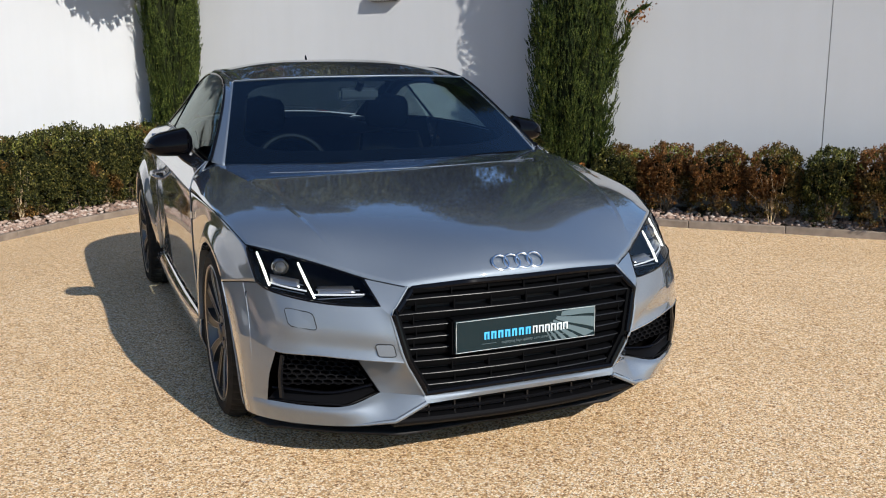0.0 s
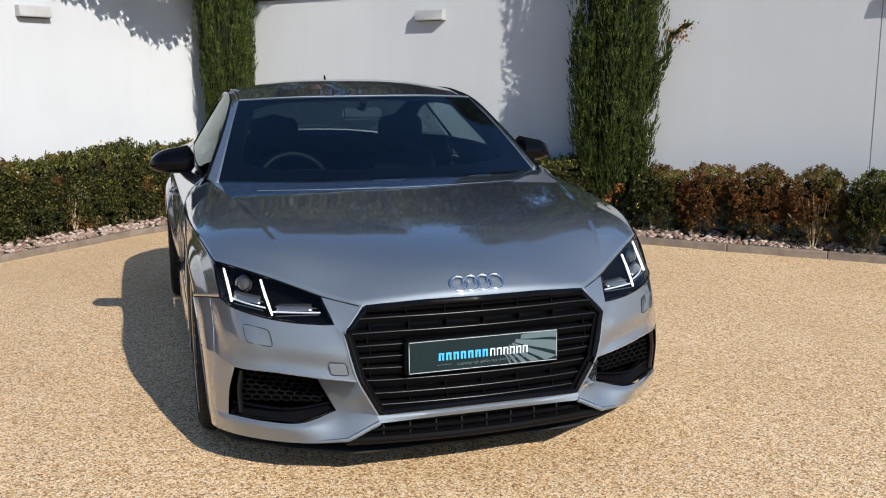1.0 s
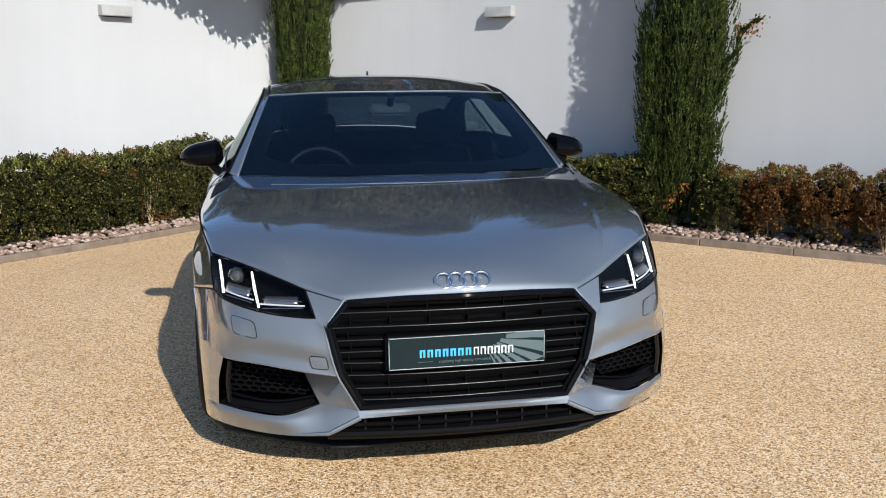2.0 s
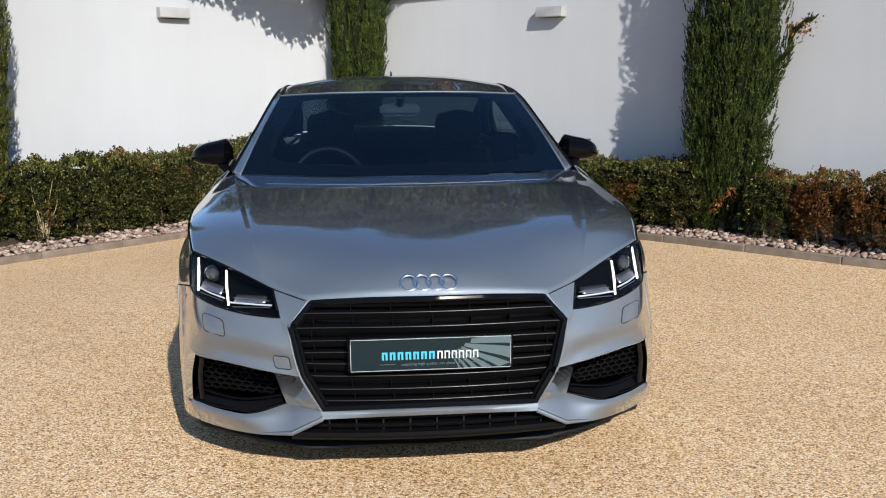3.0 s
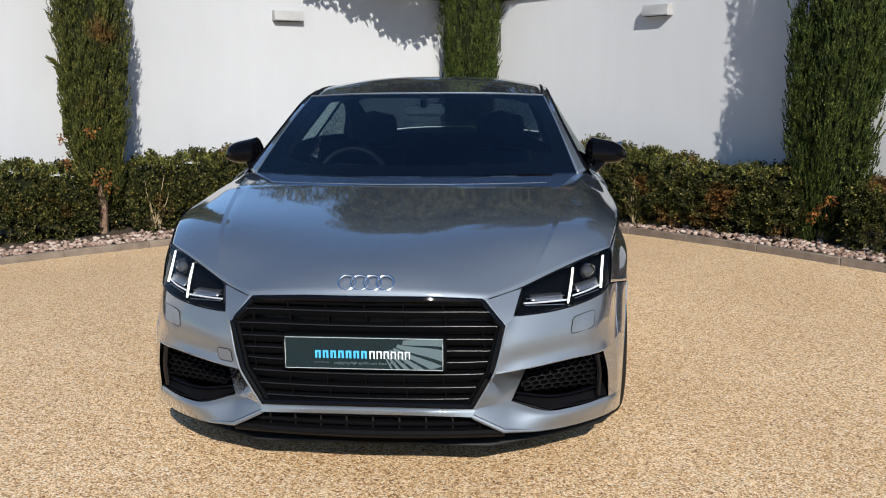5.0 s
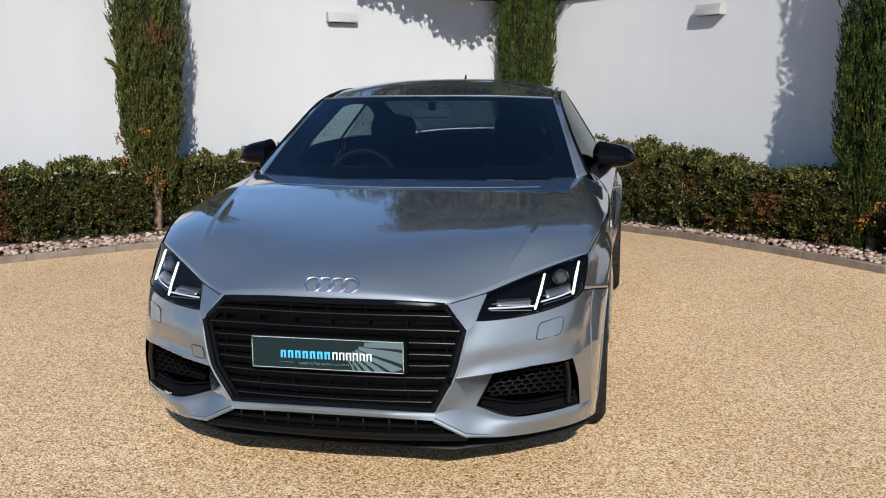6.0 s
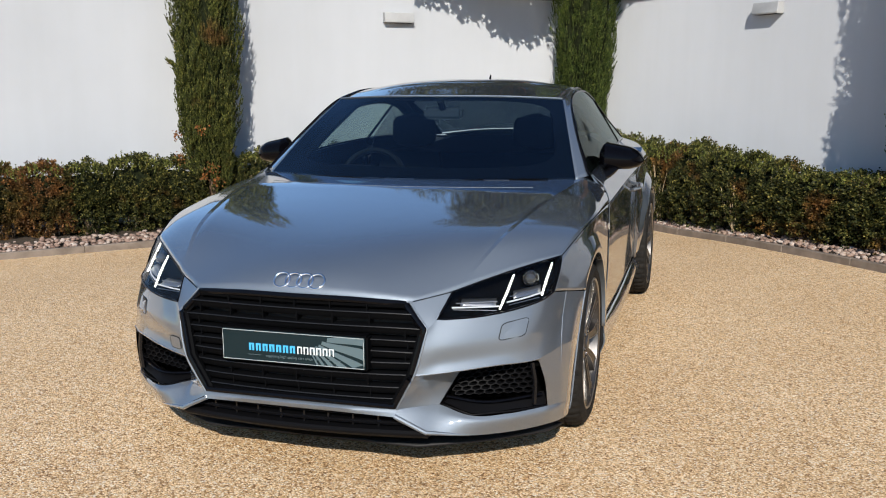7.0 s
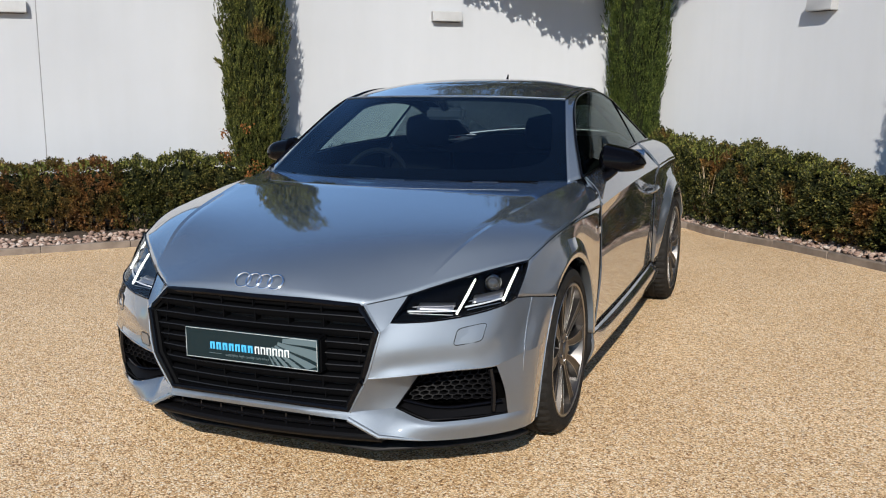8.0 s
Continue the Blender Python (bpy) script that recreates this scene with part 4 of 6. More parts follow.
seam = join(crv([(0.813, 0.490, 0.620), (0.845, 0.572, 0.607)], 6), crv([(0.845, 0.572, 0.607), (0.896, 0.70, 0.584)], 6))
light_outer = crv([(0.813, 0.490, 0.620), (0.822, 0.547, 0.680), (0.823, 0.597, 0.729)], 9)
door_front = crv([(0.890, 1.47, 0.809), (0.888, 1.50, 0.54), (0.882, 1.42, 0.28)], 14)
wing_out = join(light_outer, hood_side, door_front)
def front_wing():
    """A flared arch, parted from the upper wing by a sharp fold."""
    cy, cz, r = FRONT_AXLE, 0.315, 0.365
    edge = polar(wing_out, cy, cz, r, 0.904, 48, 184)
    lip = polar(wing_out, cy, cz, r * 1.05, 0.908, 48, 184)
    k = np.linspace(0, 1, len(wing_out))
    for c, x in ((edge, 0.904), (lip, 0.907)):
        c[:, 0] = np.interp(k, (0, 0.25, 1), (x - 0.008, x, x))
    fold = polar(wing_out, cy, cz, r * 1.235, 0.903, 40, 184)
    fold[:, 0] = np.interp(k, (0, 0.12, 0.3, 0.8, 1), (0.847, 0.862, 0.884, 0.886, 0.888))
    room = np.clip((np.linalg.norm(wing_out[:, 1:] - np.array((cy, cz)), axis=1) - r * 1.08) / (0.25 * r), 0.08, 1)[:, None]
    fold = fold * room + (lip * 0.5 + wing_out * 0.5) * (1 - room)
    inner = edge - np.array((0.05, 0, 0))
    fold[1:-1] = settle(np.array([fold, fold, fold]), 30)[1][1:-1]
    g = np.concatenate([loft([wing_out, fold], 8), loft([fold, lip, edge], 9)[1:], loft([edge, inner], 3)[1:]])
    rows = 16
    fit = np.vstack([crv(seam[:6], 8), crv(seam[5:], 9)[1:]])
    drift = fit - g[:rows, 0]
    for j in range(12):
        g[:rows, j] += drift * (1 - j / 12) ** 2
    return settle(g, 10)


wing = front_wing()
panel("front_wing", wing, SILVER, CAR, (1, 0, 0.3), angle=20)

# doors
under = shoulder + np.array((-0.017, 0, -0.055))
panel("door", np.concatenate([loft([belt, shoulder], 6), loft([shoulder, under, waist, sill_top], 17)[1:]]), SILVER, CAR, (1, 0, 0), angle=24)

# rear quarter
q_out = join(crv([(0.88, 2.99, 0.285), (0.890, 2.95, 0.55), (0.893, 2.95, 0.798), (0.910, 2.95, 0.853)], 14), shoulder_rear, crv([(0.79, 4.14, 0.81), (0.84, 4.1, 0.55), (0.83, 4.02, 0.26)], 14))


def rear_wing(cy=REAR_AXLE, cz=0.30, r=0.368):
    """A flared arch that stands proud of the flank, behind a sharp fold."""
    edge, lip, top, fold = (polar(q_out, cy, cz, r * k, 0.9, -3, 184) for k in (1.0, 1.035, 1.09, 1.235))
    k = np.linspace(0, 1, len(q_out))
    for c, a, b in ((edge, 0.896, 0.946), (lip, 0.900, 0.951), (top, 0.898, 0.945), (fold, 0.893, 0.914)):
        c[:, 0] = np.interp(k, (0, 0.07, 0.2, 0.85, 1), (a, 0.5 * (a + b), b, b, a))
    room = np.clip((np.linalg.norm(q_out[:, 1:] - np.array((cy, cz)), axis=1) - r * 1.12) / (0.2 * r), 0.06, 1)[:, None]
    fold = fold * room + (top * 0.35 + q_out * 0.65) * (1 - room)
    inner = edge - np.array((0.07, 0, 0))
    tuck = q_out * 0.62 + fold * 0.38
    tuck[:, 0] -= 0.010 * np.clip((q_out[:, 2] - 0.55) / 0.2, 0, 1)
    return np.concatenate([loft([q_out, tuck, fold], 9), loft([fold, top, lip, edge], 10)[1:], loft([edge, inner], 3)[1:]])


panel("rear_quarter", rear_wing(), SILVER, CAR, (1, 0, 0.3), angle=24)
deck_side = crv([(0.738, 3.56, 0.962), (0.69, 3.90, 0.95), (0.62, 4.16, 0.93)], N)
panel("haunch", loft([join(belt_rear, deck_side)[::2], crv([(0.838, 2.95, 0.935), (0.842, 3.45, 0.932), (0.79, 3.92, 0.908), (0.68, 4.17, 0.88)], N), shoulder_rear], 9), SILVER, CAR, (1, 0, 1))

# sills
panel("sill", loft([crv([(0.897, 1.312, 0.286), (0.884, 1.44, 0.279), (0.885, 2.2, 0.275), (0.88, 2.99, 0.285)], N), crv([(0.903, 1.31, 0.215), (0.913, 2.2, 0.212), (0.906, 3.08, 0.215)], N), crv([(0.88, 1.31, 0.15), (0.89, 2.2, 0.15), (0.885, 3.08, 0.15)], N)], 7), SILVER, CAR, (1, 0, 0))

for sx in (1, -1):
    cap = np.array([[(x * sx, 1.311, z) for x in (0.70, 0.80, e)] for z, e in ((0.15, 0.88), (0.215, 0.903), (0.286, 0.897))])
    part("sill_end", grid_mesh("sill_end", cap, outward(cap, (0, -1, 0))), BLACK_PLASTIC, CAR, "", 40, 0.003)

# roof, pillars, glass
panel("roof", loft(full(roof_mid, roof_half, roof_side), 25), SILVER, CAR, (0, 0, 1), both=False)
panel("side_frame", loft([join(screen_side, roof_side, rear_side)[np.linspace(0, 3 * N - 3, 2 * N).astype(int)], window_arc], 5), SILVER, CAR, (1, 0, 1))
panel("windscreen", loft(full(screen_mid, screen_half, screen_side), 25), SCREEN, CAR, (0, -1, 1), "dark tinted windscreen", both=False, thick=0)
panel("rear_window", loft(full(rear_mid, rear_half, rear_side), 21), REAR_TINT, CAR, (0, 1, 1), "dark rear window", both=False, thick=0)


# ---- bumper ----
def patches(name, grids, mat, parent, label="", both=True, angle=35, thick=0.0):
    """Several sheets, and their mirror images, welded into one part."""
    verts, faces = [], []
    for g, toward in grids:
        for sx in ((1, -1) if both else (1,)):
            h = g * np.array((sx, 1, 1))
            flip = outward(h, (toward[0] * sx, toward[1], toward[2]))
            r, k = h.shape[:2]
            o = len(verts)
            verts += list(h.reshape(-1, 3))
            for i in range(r - 1):
                for j in range(k - 1):
                    f = (o + i * k + j, o + i * k + j + 1, o + (i + 1) * k + j + 1, o + (i + 1) * k + j)
                    faces.append(f[::-1] if flip else f)
    me = mesh_from(name, verts, faces)
    bm = bmesh.new()
    bm.from_mesh(me)
    bmesh.ops.remove_doubles(bm, verts=bm.verts, dist=0.0008)
    bm.to_mesh(me)
    bm.free()
    return part(name, me, mat, parent, label, angle, thick)


G_TOP, G_SIDE, G_RIDGE, G_LOW = (0.391, 0.178, 0.633), (0.459, 0.154, 0.550), (0.424, 0.122, 0.399), (0.359, 0.127, 0.275)
L_IN, L_TIP, L_LOW, L_HIGH = (0.509, 0.274, 0.650), (0.482, 0.181, 0.575), (0.813, 0.490, 0.620), (0.823, 0.597, 0.729)
I_TL, I_TR, I_BR, I_BL, I_BM = (0.522, 0.306, 0.362), (0.786, 0.358, 0.417), (0.812, 0.409, 0.233), (0.474, 0.226, 0.270), (0.588, 0.222, 0.241)
light_low = crv([L_TIP, (0.60, 0.243, 0.578), (0.70, 0.316, 0.589), (0.785, 0.418, 0.606), L_LOW], 20)
light_top = crv([L_IN, (0.60, 0.363, 0.677), (0.72, 0.482, 0.709), L_HIGH], 20)
bump_top = join(crv([G_SIDE, L_TIP], 4), light_low, seam)
nb = len(bump_top)
nf = nb - 5
bump_mid = join(crv([(0.446, 0.134, 0.48), (0.53, 0.172, 0.492), (0.667, 0.260, 0.499), (0.75, 0.324, 0.505), (0.806, 0.424, 0.514), (0.841, 0.526, 0.520)], nf), crv([(0.841, 0.526, 0.520), (0.872, 0.593, 0.515), (0.889, 0.664, 0.51)], 6))
ridge = join(crv([G_RIDGE, (0.53, 0.166, 0.408), (0.66, 0.246, 0.417), I_TR, (0.846, 0.480, 0.433)], nf), crv([(0.846, 0.480, 0.433), (0.874, 0.552, 0.435), (0.884, 0.630, 0.436)], 6))
k_in = int(np.argmin(np.linalg.norm(ridge - np.array(I_TR), axis=1)))
ridge_in = ridge[: k_in + 1]
lip_top = join(crv([G_LOW, (0.42, 0.178, 0.273), I_BL], 6), crv([I_BL, I_BM, (0.70, 0.296, 0.234), I_BR], 16), crv([I_BR, (0.848, 0.470, 0.228)], 5), crv([(0.848, 0.470, 0.228), (0.867, 0.526, 0.2165), (0.868, 0.590, 0.205)], 4))
nl = len(lip_top)
lip_low = join(crv([(0.350, 0.117, 0.250), (0.453, 0.130, 0.197)], 6), crv([(0.453, 0.130, 0.197), (0.58, 0.202, 0.176), (0.71, 0.312, 0.164), (0.806, 0.412, 0.162), (0.849, 0.478, 0.163), (0.864, 0.528, 0.164), (0.862, 0.585, 0.165)], nl - 5))
roll_under = np.clip(np.arange(nl) / 8.0, 0, 1)[:, None] * np.clip((nl - 1 - np.arange(nl)) / 6.0, 0, 1)[:, None]
lip_low = lip_low + roll_under * np.array((0, 0.003, 0.001))
lip_mid = 0.78 * lip_top + 0.22 * lip_low + roll_under * np.array((0.002, -0.010, 0))
lip_under = lip_low + np.array((-0.03, 0.05, -0.004))
F = (0.3, -1, 0.1)


def finer(g):
    """The same sheet with twice the columns past its first corner."""
    return np.array([np.vstack([row[:5], crv(row[5:], 2 * len(row[5:]))]) for row in g])


brow = 0.66 * ridge + 0.34 * bump_mid
brow[:, 1] += 0.009 * np.clip(np.arange(nb) / 3.0, 0, 1) * np.clip((k_in - 1 - np.arange(nb)) / 8.0, 0, 1)
bump_sheet = loft([bump_top, bump_mid, brow, ridge], 21)


def on_bumper(x, z):
    """A place on the bumper's face over x and z."""
    p = bump_sheet.reshape(-1, 3)
    d = (p[:, 0] - abs(x)) ** 2 + (p[:, 2] - z) ** 2
    k = np.argsort(d)[:6]
    w = 1 / (d[k] + 1e-7)
    return np.array((x, float((p[k, 1] * w).sum() / w.sum()), z))


bumper = patches("front_bumper", [
    (loft([crv([G_TOP, G_SIDE], 6), crv([L_IN, L_TIP], 6)], 6), (0, -1, 0.5)),
    (bump_sheet[:, :nf], F),
    (bump_sheet[:, nf - 1:], (1, -0.3, 0.1)),
    (loft([ridge_in, crv([I_TL, (0.66, 0.33, 0.39), tuple(ridge_in[-1])], k_in + 1)], 5), (0, 0, -1)),
    (loft([crv([G_RIDGE, (0.393, 0.122, 0.338), G_LOW], 8), crv([I_TL, I_BL], 8)], 6), (0.6, -1, 0)),
    (loft([crv([I_TR, (0.806, 0.386, 0.33), I_BR], 10), crv([(0.846, 0.480, 0.433), (0.848, 0.464, 0.33), (0.848, 0.470, 0.228)], 10)], 6), (1, -1, 0)),
    (loft([crv([(0.846, 0.480, 0.433), (0.848, 0.464, 0.33), (0.848, 0.470, 0.228)], 10), crv([(0.874, 0.552, 0.435), (0.871, 0.530, 0.32), (0.867, 0.526, 0.2165)], 10), crv([(0.884, 0.630, 0.436), (0.876, 0.600, 0.31), (0.868, 0.590, 0.205)], 10)], 9), (1, -0.5, 0)),
    (finer(loft([lip_top, lip_mid, lip_low], 23)), (0.2, -1, 0.5)),
    (finer(loft([lip_low, lip_under], 2)), (0, 0, -1)),
    (loft([crv([(0, 0.116, 0.290), (0.18, 0.120, 0.287), G_LOW], 12), crv([(0, 0.088, 0.276), (0.18, 0.094, 0.273), tuple(lip_mid[0])], 12), crv([(0, 0.092, 0.260), (0.18, 0.098, 0.258), (0.350, 0.117, 0.250)], 12)], 7), (0, -1, 0)),
], SILVER, CAR, "silver bumper with a sharp crease over each intake", angle=33)
for sx in (1, -1):
    s3 = np.array((sx, 1, 1))
    part("lip_edge", tube(lip_low[: int(nl * 0.5)] * s3 + np.array((0, 0.003, 0.002)), (0.009, 0.0085, 0.005, 0.001), 8), SILVER, bumper, "rolled lower edge")
    shell = [crv([(0.30, 0.28, z), (0.50, 0.36, z), (0.70, 0.44, z), (0.84, 0.55, z)], 12) * s3 for z in (0.16, 0.40, 0.58)]
    part("inner_liner", grid_mesh("inner_liner", np.array(shell)), DEEP_BLACK, bumper, "", 40, 0.004)

# rolled edges of the bumper: at the wheel, down the corner, over the intake
for sx in (1, -1):
    s3 = np.array((sx, 1, 1))
    part("corner_fold", tube(crv([(0.845, 0.572, 0.607), (0.841, 0.526, 0.520), (0.846, 0.480, 0.433), (0.848, 0.466, 0.36)], 24) * s3 + np.array((-0.001 * sx, 0.001, 0)), (0.0028, 0.0028, 0.002, 0.0006), 6), SILVER, bumper)
    part("intake_fold", tube(ridge_in * s3 + np.array((0, 0.001, -0.001)), 0.0035, 6), SILVER, bumper)
    part("arch_edge", tube(join(crv([(0.896, 0.70, 0.584), (0.889, 0.664, 0.51), (0.884, 0.630, 0.436)], 10), crv([(0.884, 0.630, 0.436), (0.876, 0.600, 0.31), (0.868, 0.590, 0.205), (0.862, 0.585, 0.165)], 12)) * np.array((sx, 1, 1)), 0.003, 6), SILVER, bumper)

# bright rolled edge of the bumper round the grille
for sx in (1, -1):
    part("grille_edge", tube(np.vstack([crv([G_TOP, G_SIDE], 6)[:-1], crv([G_SIDE, (0.446, 0.134, 0.48), G_RIDGE, (0.393, 0.122, 0.338), G_LOW], 18)]) * np.array((sx, 1, 1)) + np.array((-0.003 * sx, -0.001, 0)), 0.0042, 8), SILVER, bumper, "thin polished edge")

# flush covers in the bumper
def cover(name, corners, parent, label):
    c = np.array(corners, float)
    mid = c.mean(0)
    loop = []
    for i in range(4):
        a, b, d = c[i - 1], c[i], c[(i + 1) % 4]
        for k in np.linspace(0, 1, 6):
            p = b + (a - b) * 0.22 * (1 - k) ** 2 + (d - b) * 0.22 * k ** 2
            loop.append(p)
    loop = np.array(loop)
    n = np.cross(c[1] - c[0], c[3] - c[0])
    n = n / np.linalg.norm(n)
    if n[1] > 0:
        n = -n
    v = [mid + n * 0.004] + list(loop + n * 0.0025)
    k = len(loop)
    f = [(0, 1 + i, 1 + (i + 1) % k) for i in range(k)]
    plate = part(name, mesh_from(name, v, f), SILVER, parent, label, 30)
    part("groove", tube(loop + n * 0.0018, 0.0016, 6, True), BLACK_PLASTIC, plate, "thin dark gap")
    return plate


for sx in (1, -1):
    s3 = np.array((sx, 1, 1))
    cover("washer_cover", [np.array(p) * s3 for p in (on_bumper(0.677, 0.550), on_bumper(0.754, 0.561), on_bumper(0.747, 0.505), on_bumper(0.668, 0.496))], bumper, "flush headlight washer cover")
cover("tow_cover", [on_bumper(-0.454, 0.457), on_bumper(-0.507, 0.457), on_bumper(-0.499, 0.417), on_bumper(-0.446, 0.416)], bumper, "flush square towing eye cover")


# ---- grille ----
GRILLE_BLACK = material("grille_black", (0.003, 0.0032, 0.0038), 0.55, 0, 0, 0.03)
SLAT_HIGHLIGHT = material("slat_highlight_black", (0.012, 0.012, 0.013), 0.32, 0, 0, 0.32)
MESH_BLACK = material("mesh_black", (0.0042, 0.0042, 0.005), 0.5, 0, 0, 0.08)
def face_y(x):
    return 0.112 + 0.21 * x * x


def half_width(z):
    return float(np.interp(z, (0.275, 0.399, 0.550, 0.633, 0.66), (0.350, 0.414, 0.449, 0.386, 0.36)))


def sweep_x(x0, x1, z, profile, n=25, dz=lambda x: 0.0, dy=0.0):
    """A bar across the nose that follows its curve, with a given section."""
    xs = np.linspace(x0, x1, n)
    v, f = [], []
    k = len(profile)
    for x in xs:
        for a, b in profile:
            v.append((x, face_y(x) + a + dy, z + b + dz(x)))
    for i in range(n - 1):
        for j in range(k):
            f.append((i * k + j, i * k + (j + 1) % k, (i + 1) * k + (j + 1) % k, (i + 1) * k + j))
    f += [tuple(range(k))[::-1], tuple((n - 1) * k + j for j in range(k))]
    return mesh_from("bar", v, f)


grille = part("grille", patches("grille_back", [(loft([crv([(0, 0.152, 0.65), (0.2, 0.165, 0.645), (0.42, 0.215, 0.635)], 12), crv([(0, 0.152, 0.45), (0.2, 0.161, 0.45), (0.47, 0.20, 0.5)], 12), crv([(0, 0.152, 0.26), (0.2, 0.161, 0.26), (0.38, 0.19, 0.26)], 12)], 6), (0, -1, 0))], BLACK_PLASTIC, None).data.copy(), None, CAR, "large six-sided matt black grille")
for o in [o for o in scene.objects if o.name.startswith("grille_back")]:
    bpy.data.objects.remove(o)
outline = [np.array((x * sx, y, z)) for sx, rows in ((1, ((0, 0.118, 0.640), (0.2, 0.132, 0.638), (0.376, 0.166, 0.626), (0.446, 0.148, 0.550), (0.411, 0.126, 0.400), (0.347, 0.128, 0.283), (0.18, 0.108, 0.291), (0, 0.1, 0.294))),) for x, y, z in rows]
half = np.vstack([crv([outline[i], outline[i + 1]], 7)[:-1] for i in range(len(outline) - 1)])
ring = np.vstack([half, [outline[-1]], mirrored(half)[::-1][:-1]])
part("surround", tube(ring, 0.0105, 8, True), BLACK_GLOSS, grille, "gloss black grille surround")
inward = ring * np.array((0.955, 1, 1)) + np.array((0, 0.007, 0))
inward[:, 2] = 0.455 + (ring[:, 2] - 0.455) * 0.945
sunk = inward + np.array((0, 0.016, 0))
band = np.concatenate([np.array([ring + np.array((0, -0.003, 0)), inward, sunk]), np.array([ring + np.array((0, -0.003, 0)), inward, sunk])[:, :1]], 1)
part("frame_band", grid_mesh("frame_band", band, outward(band, (0, -1, 0))), GRILLE_BLACK, grille, "bevelled black frame", 30)
def slat_line(z):
    """Slats lie level in the middle and bend a little towards their ends."""
    return lambda x: -0.055 * max(0.0, abs(x) - 0.30) ** 1.5 * (1 if z > 0.45 else -1) - 0.010 * x * x


SLATS = (0.597, 0.549, 0.506, 0.467, 0.428, 0.387, 0.343, 0.304)
for i, z in enumerate(SLATS):
    w = half_width(z) - 0.008
    drop = z - SLATS[i + 1] if i < 7 else 0.03
    part("slat", sweep_x(-w, w, z, ((0.003, 0.0035), (0.006, 0.006), (0.045, 0.008), (0.045, -0.020), (0.026, -0.0245), (0.016, -0.023), (0.0105, -0.0165), (0.0085, -0.007), (0.0065, -0.002)), 33, slat_line(z)), GRILLE_BLACK, grille, angle=38)
    # edge bar in a lighter, glossier black, standing for the slat's highlight
    part("slat_edge", sweep_x(-w, w, z + 0.0025, ((0.0022, -0.0012), (0.0030, 0.0014), (0.0065, 0.0026), (0.0065, -0.0030)), 33, slat_line(z)), SLAT_HIGHLIGHT, grille, angle=60)
    for k in range(-3, 4):
        x = k * 0.127 + (0.0 if i % 2 else 0.008)
        if abs(x) < w - 0.03 and not (abs(x) < 0.272 and 0.40 < z - 0.02 < 0.53):
            part("fin", box_bm(x - 0.0022, face_y(x) + 0.0075, z - drop + 0.006, x + 0.0022, face_y(x) + 0.044, z - 0.002), GRILLE_BLACK, grille)
for k in range(-3, 4):
    x = k * 0.127
    if abs(x) < 0.37:
        part("fin", box_bm(x - 0.0022, face_y(x) + 0.0085, 0.600, x + 0.0022, face_y(x) + 0.044, 0.630), GRILLE_BLACK, grille)
w = half_width(0.625) - 0.012
part("slat", sweep_x(-w, w, 0.628, ((0.012, 0.004), (0.045, 0.006), (0.045, -0.016), (0.024, -0.018), (0.016, -0.012)), 33, slat_line(0.628)), GRILLE_BLACK, grille, angle=38)

# lower grille and splitter
lower = part("lower_grille", sweep_x(-0.385, 0.385, 0.226, ((0.035, 0.03), (0.08, 0.03), (0.08, -0.04), (0.035, -0.04)), 25), DEEP_BLACK, CAR, "black lower grille")
for z, a in ((0.244, 0.012), (0.216, 0.008)):
    part("slat", sweep_x(-0.40, 0.40, z, ((a, 0.002), (a + 0.006, 0.006), (a + 0.05, 0.006), (a + 0.05, -0.006), (a + 0.004, -0.006)), 25), BLACK_SATIN, lower, angle=25)
for k in range(-4, 5):
    x = k * 0.088 + 0.02
    part("fin", box_bm(x - 0.003, face_y(x) + 0.016, 0.196, x + 0.003, face_y(x) + 0.05, 0.25), BLACK_SATIN, lower)
part("splitter", sweep_x(-0.455, 0.455, 0.19, ((-0.012, 0.0), (-0.004, 0.008), (0.06, 0.012), (0.07, -0.022), (0.0, -0.018), (-0.01, -0.008)), 31), MESH_BLACK, CAR, "black plastic splitter", angle=30)
# black sheet put below the lip where the ground lies in deep shade
shade_line = crv([(-0.80, 0.50, 0), (-0.70, 0.385, 0), (-0.56, 0.265, 0), (-0.42, 0.195, 0), (-0.2, 0.16, 0), (0, 0.15, 0), (0.2, 0.16, 0), (0.42, 0.195, 0), (0.56, 0.265, 0), (0.70, 0.385, 0), (0.80, 0.50, 0)], 41)
bow = (np.abs(shade_line[:, :1]) / 0.8) ** 2 * np.array((0, 0.06, 0))
shade_rows = np.array([shade_line + bow * (1 + 0.6 * k) + np.array((0, dy, z)) + bow[:, [0, 2, 1]] * 0.5 * (k > 1) for k, (dy, z) in enumerate(((0.030, 0.195), (0.036, 0.165), (0.046, 0.135), (0.058, 0.117), (0.10, 0.114)))])
part("nose_shade_sheet", grid_mesh("nose_shade_sheet", shade_rows, outward(shade_rows, (0, -1, 0))), DEEP_BLACK, CAR, "black sheet standing in for the shade under the nose", 40, 0.004)
# undertray hangs lower in front to blacken the shade below
under = np.array([[(x * w, y, 0.117 if y < 0.57 else 0.145) for x in np.linspace(-1, 1, 9)] for y, w in ((0.22, 0.40), (0.33, 0.60), (0.48, 0.80), (0.565, 0.84), (0.575, 0.66), (1.315, 0.66), (1.325, 0.87), (3.07, 0.87), (3.08, 0.66), (3.82, 0.66), (3.83, 0.80), (4.18, 0.6))])
part("undertray", grid_mesh("undertray", under), BLACK_PLASTIC, CAR, "", 40, 0.01)

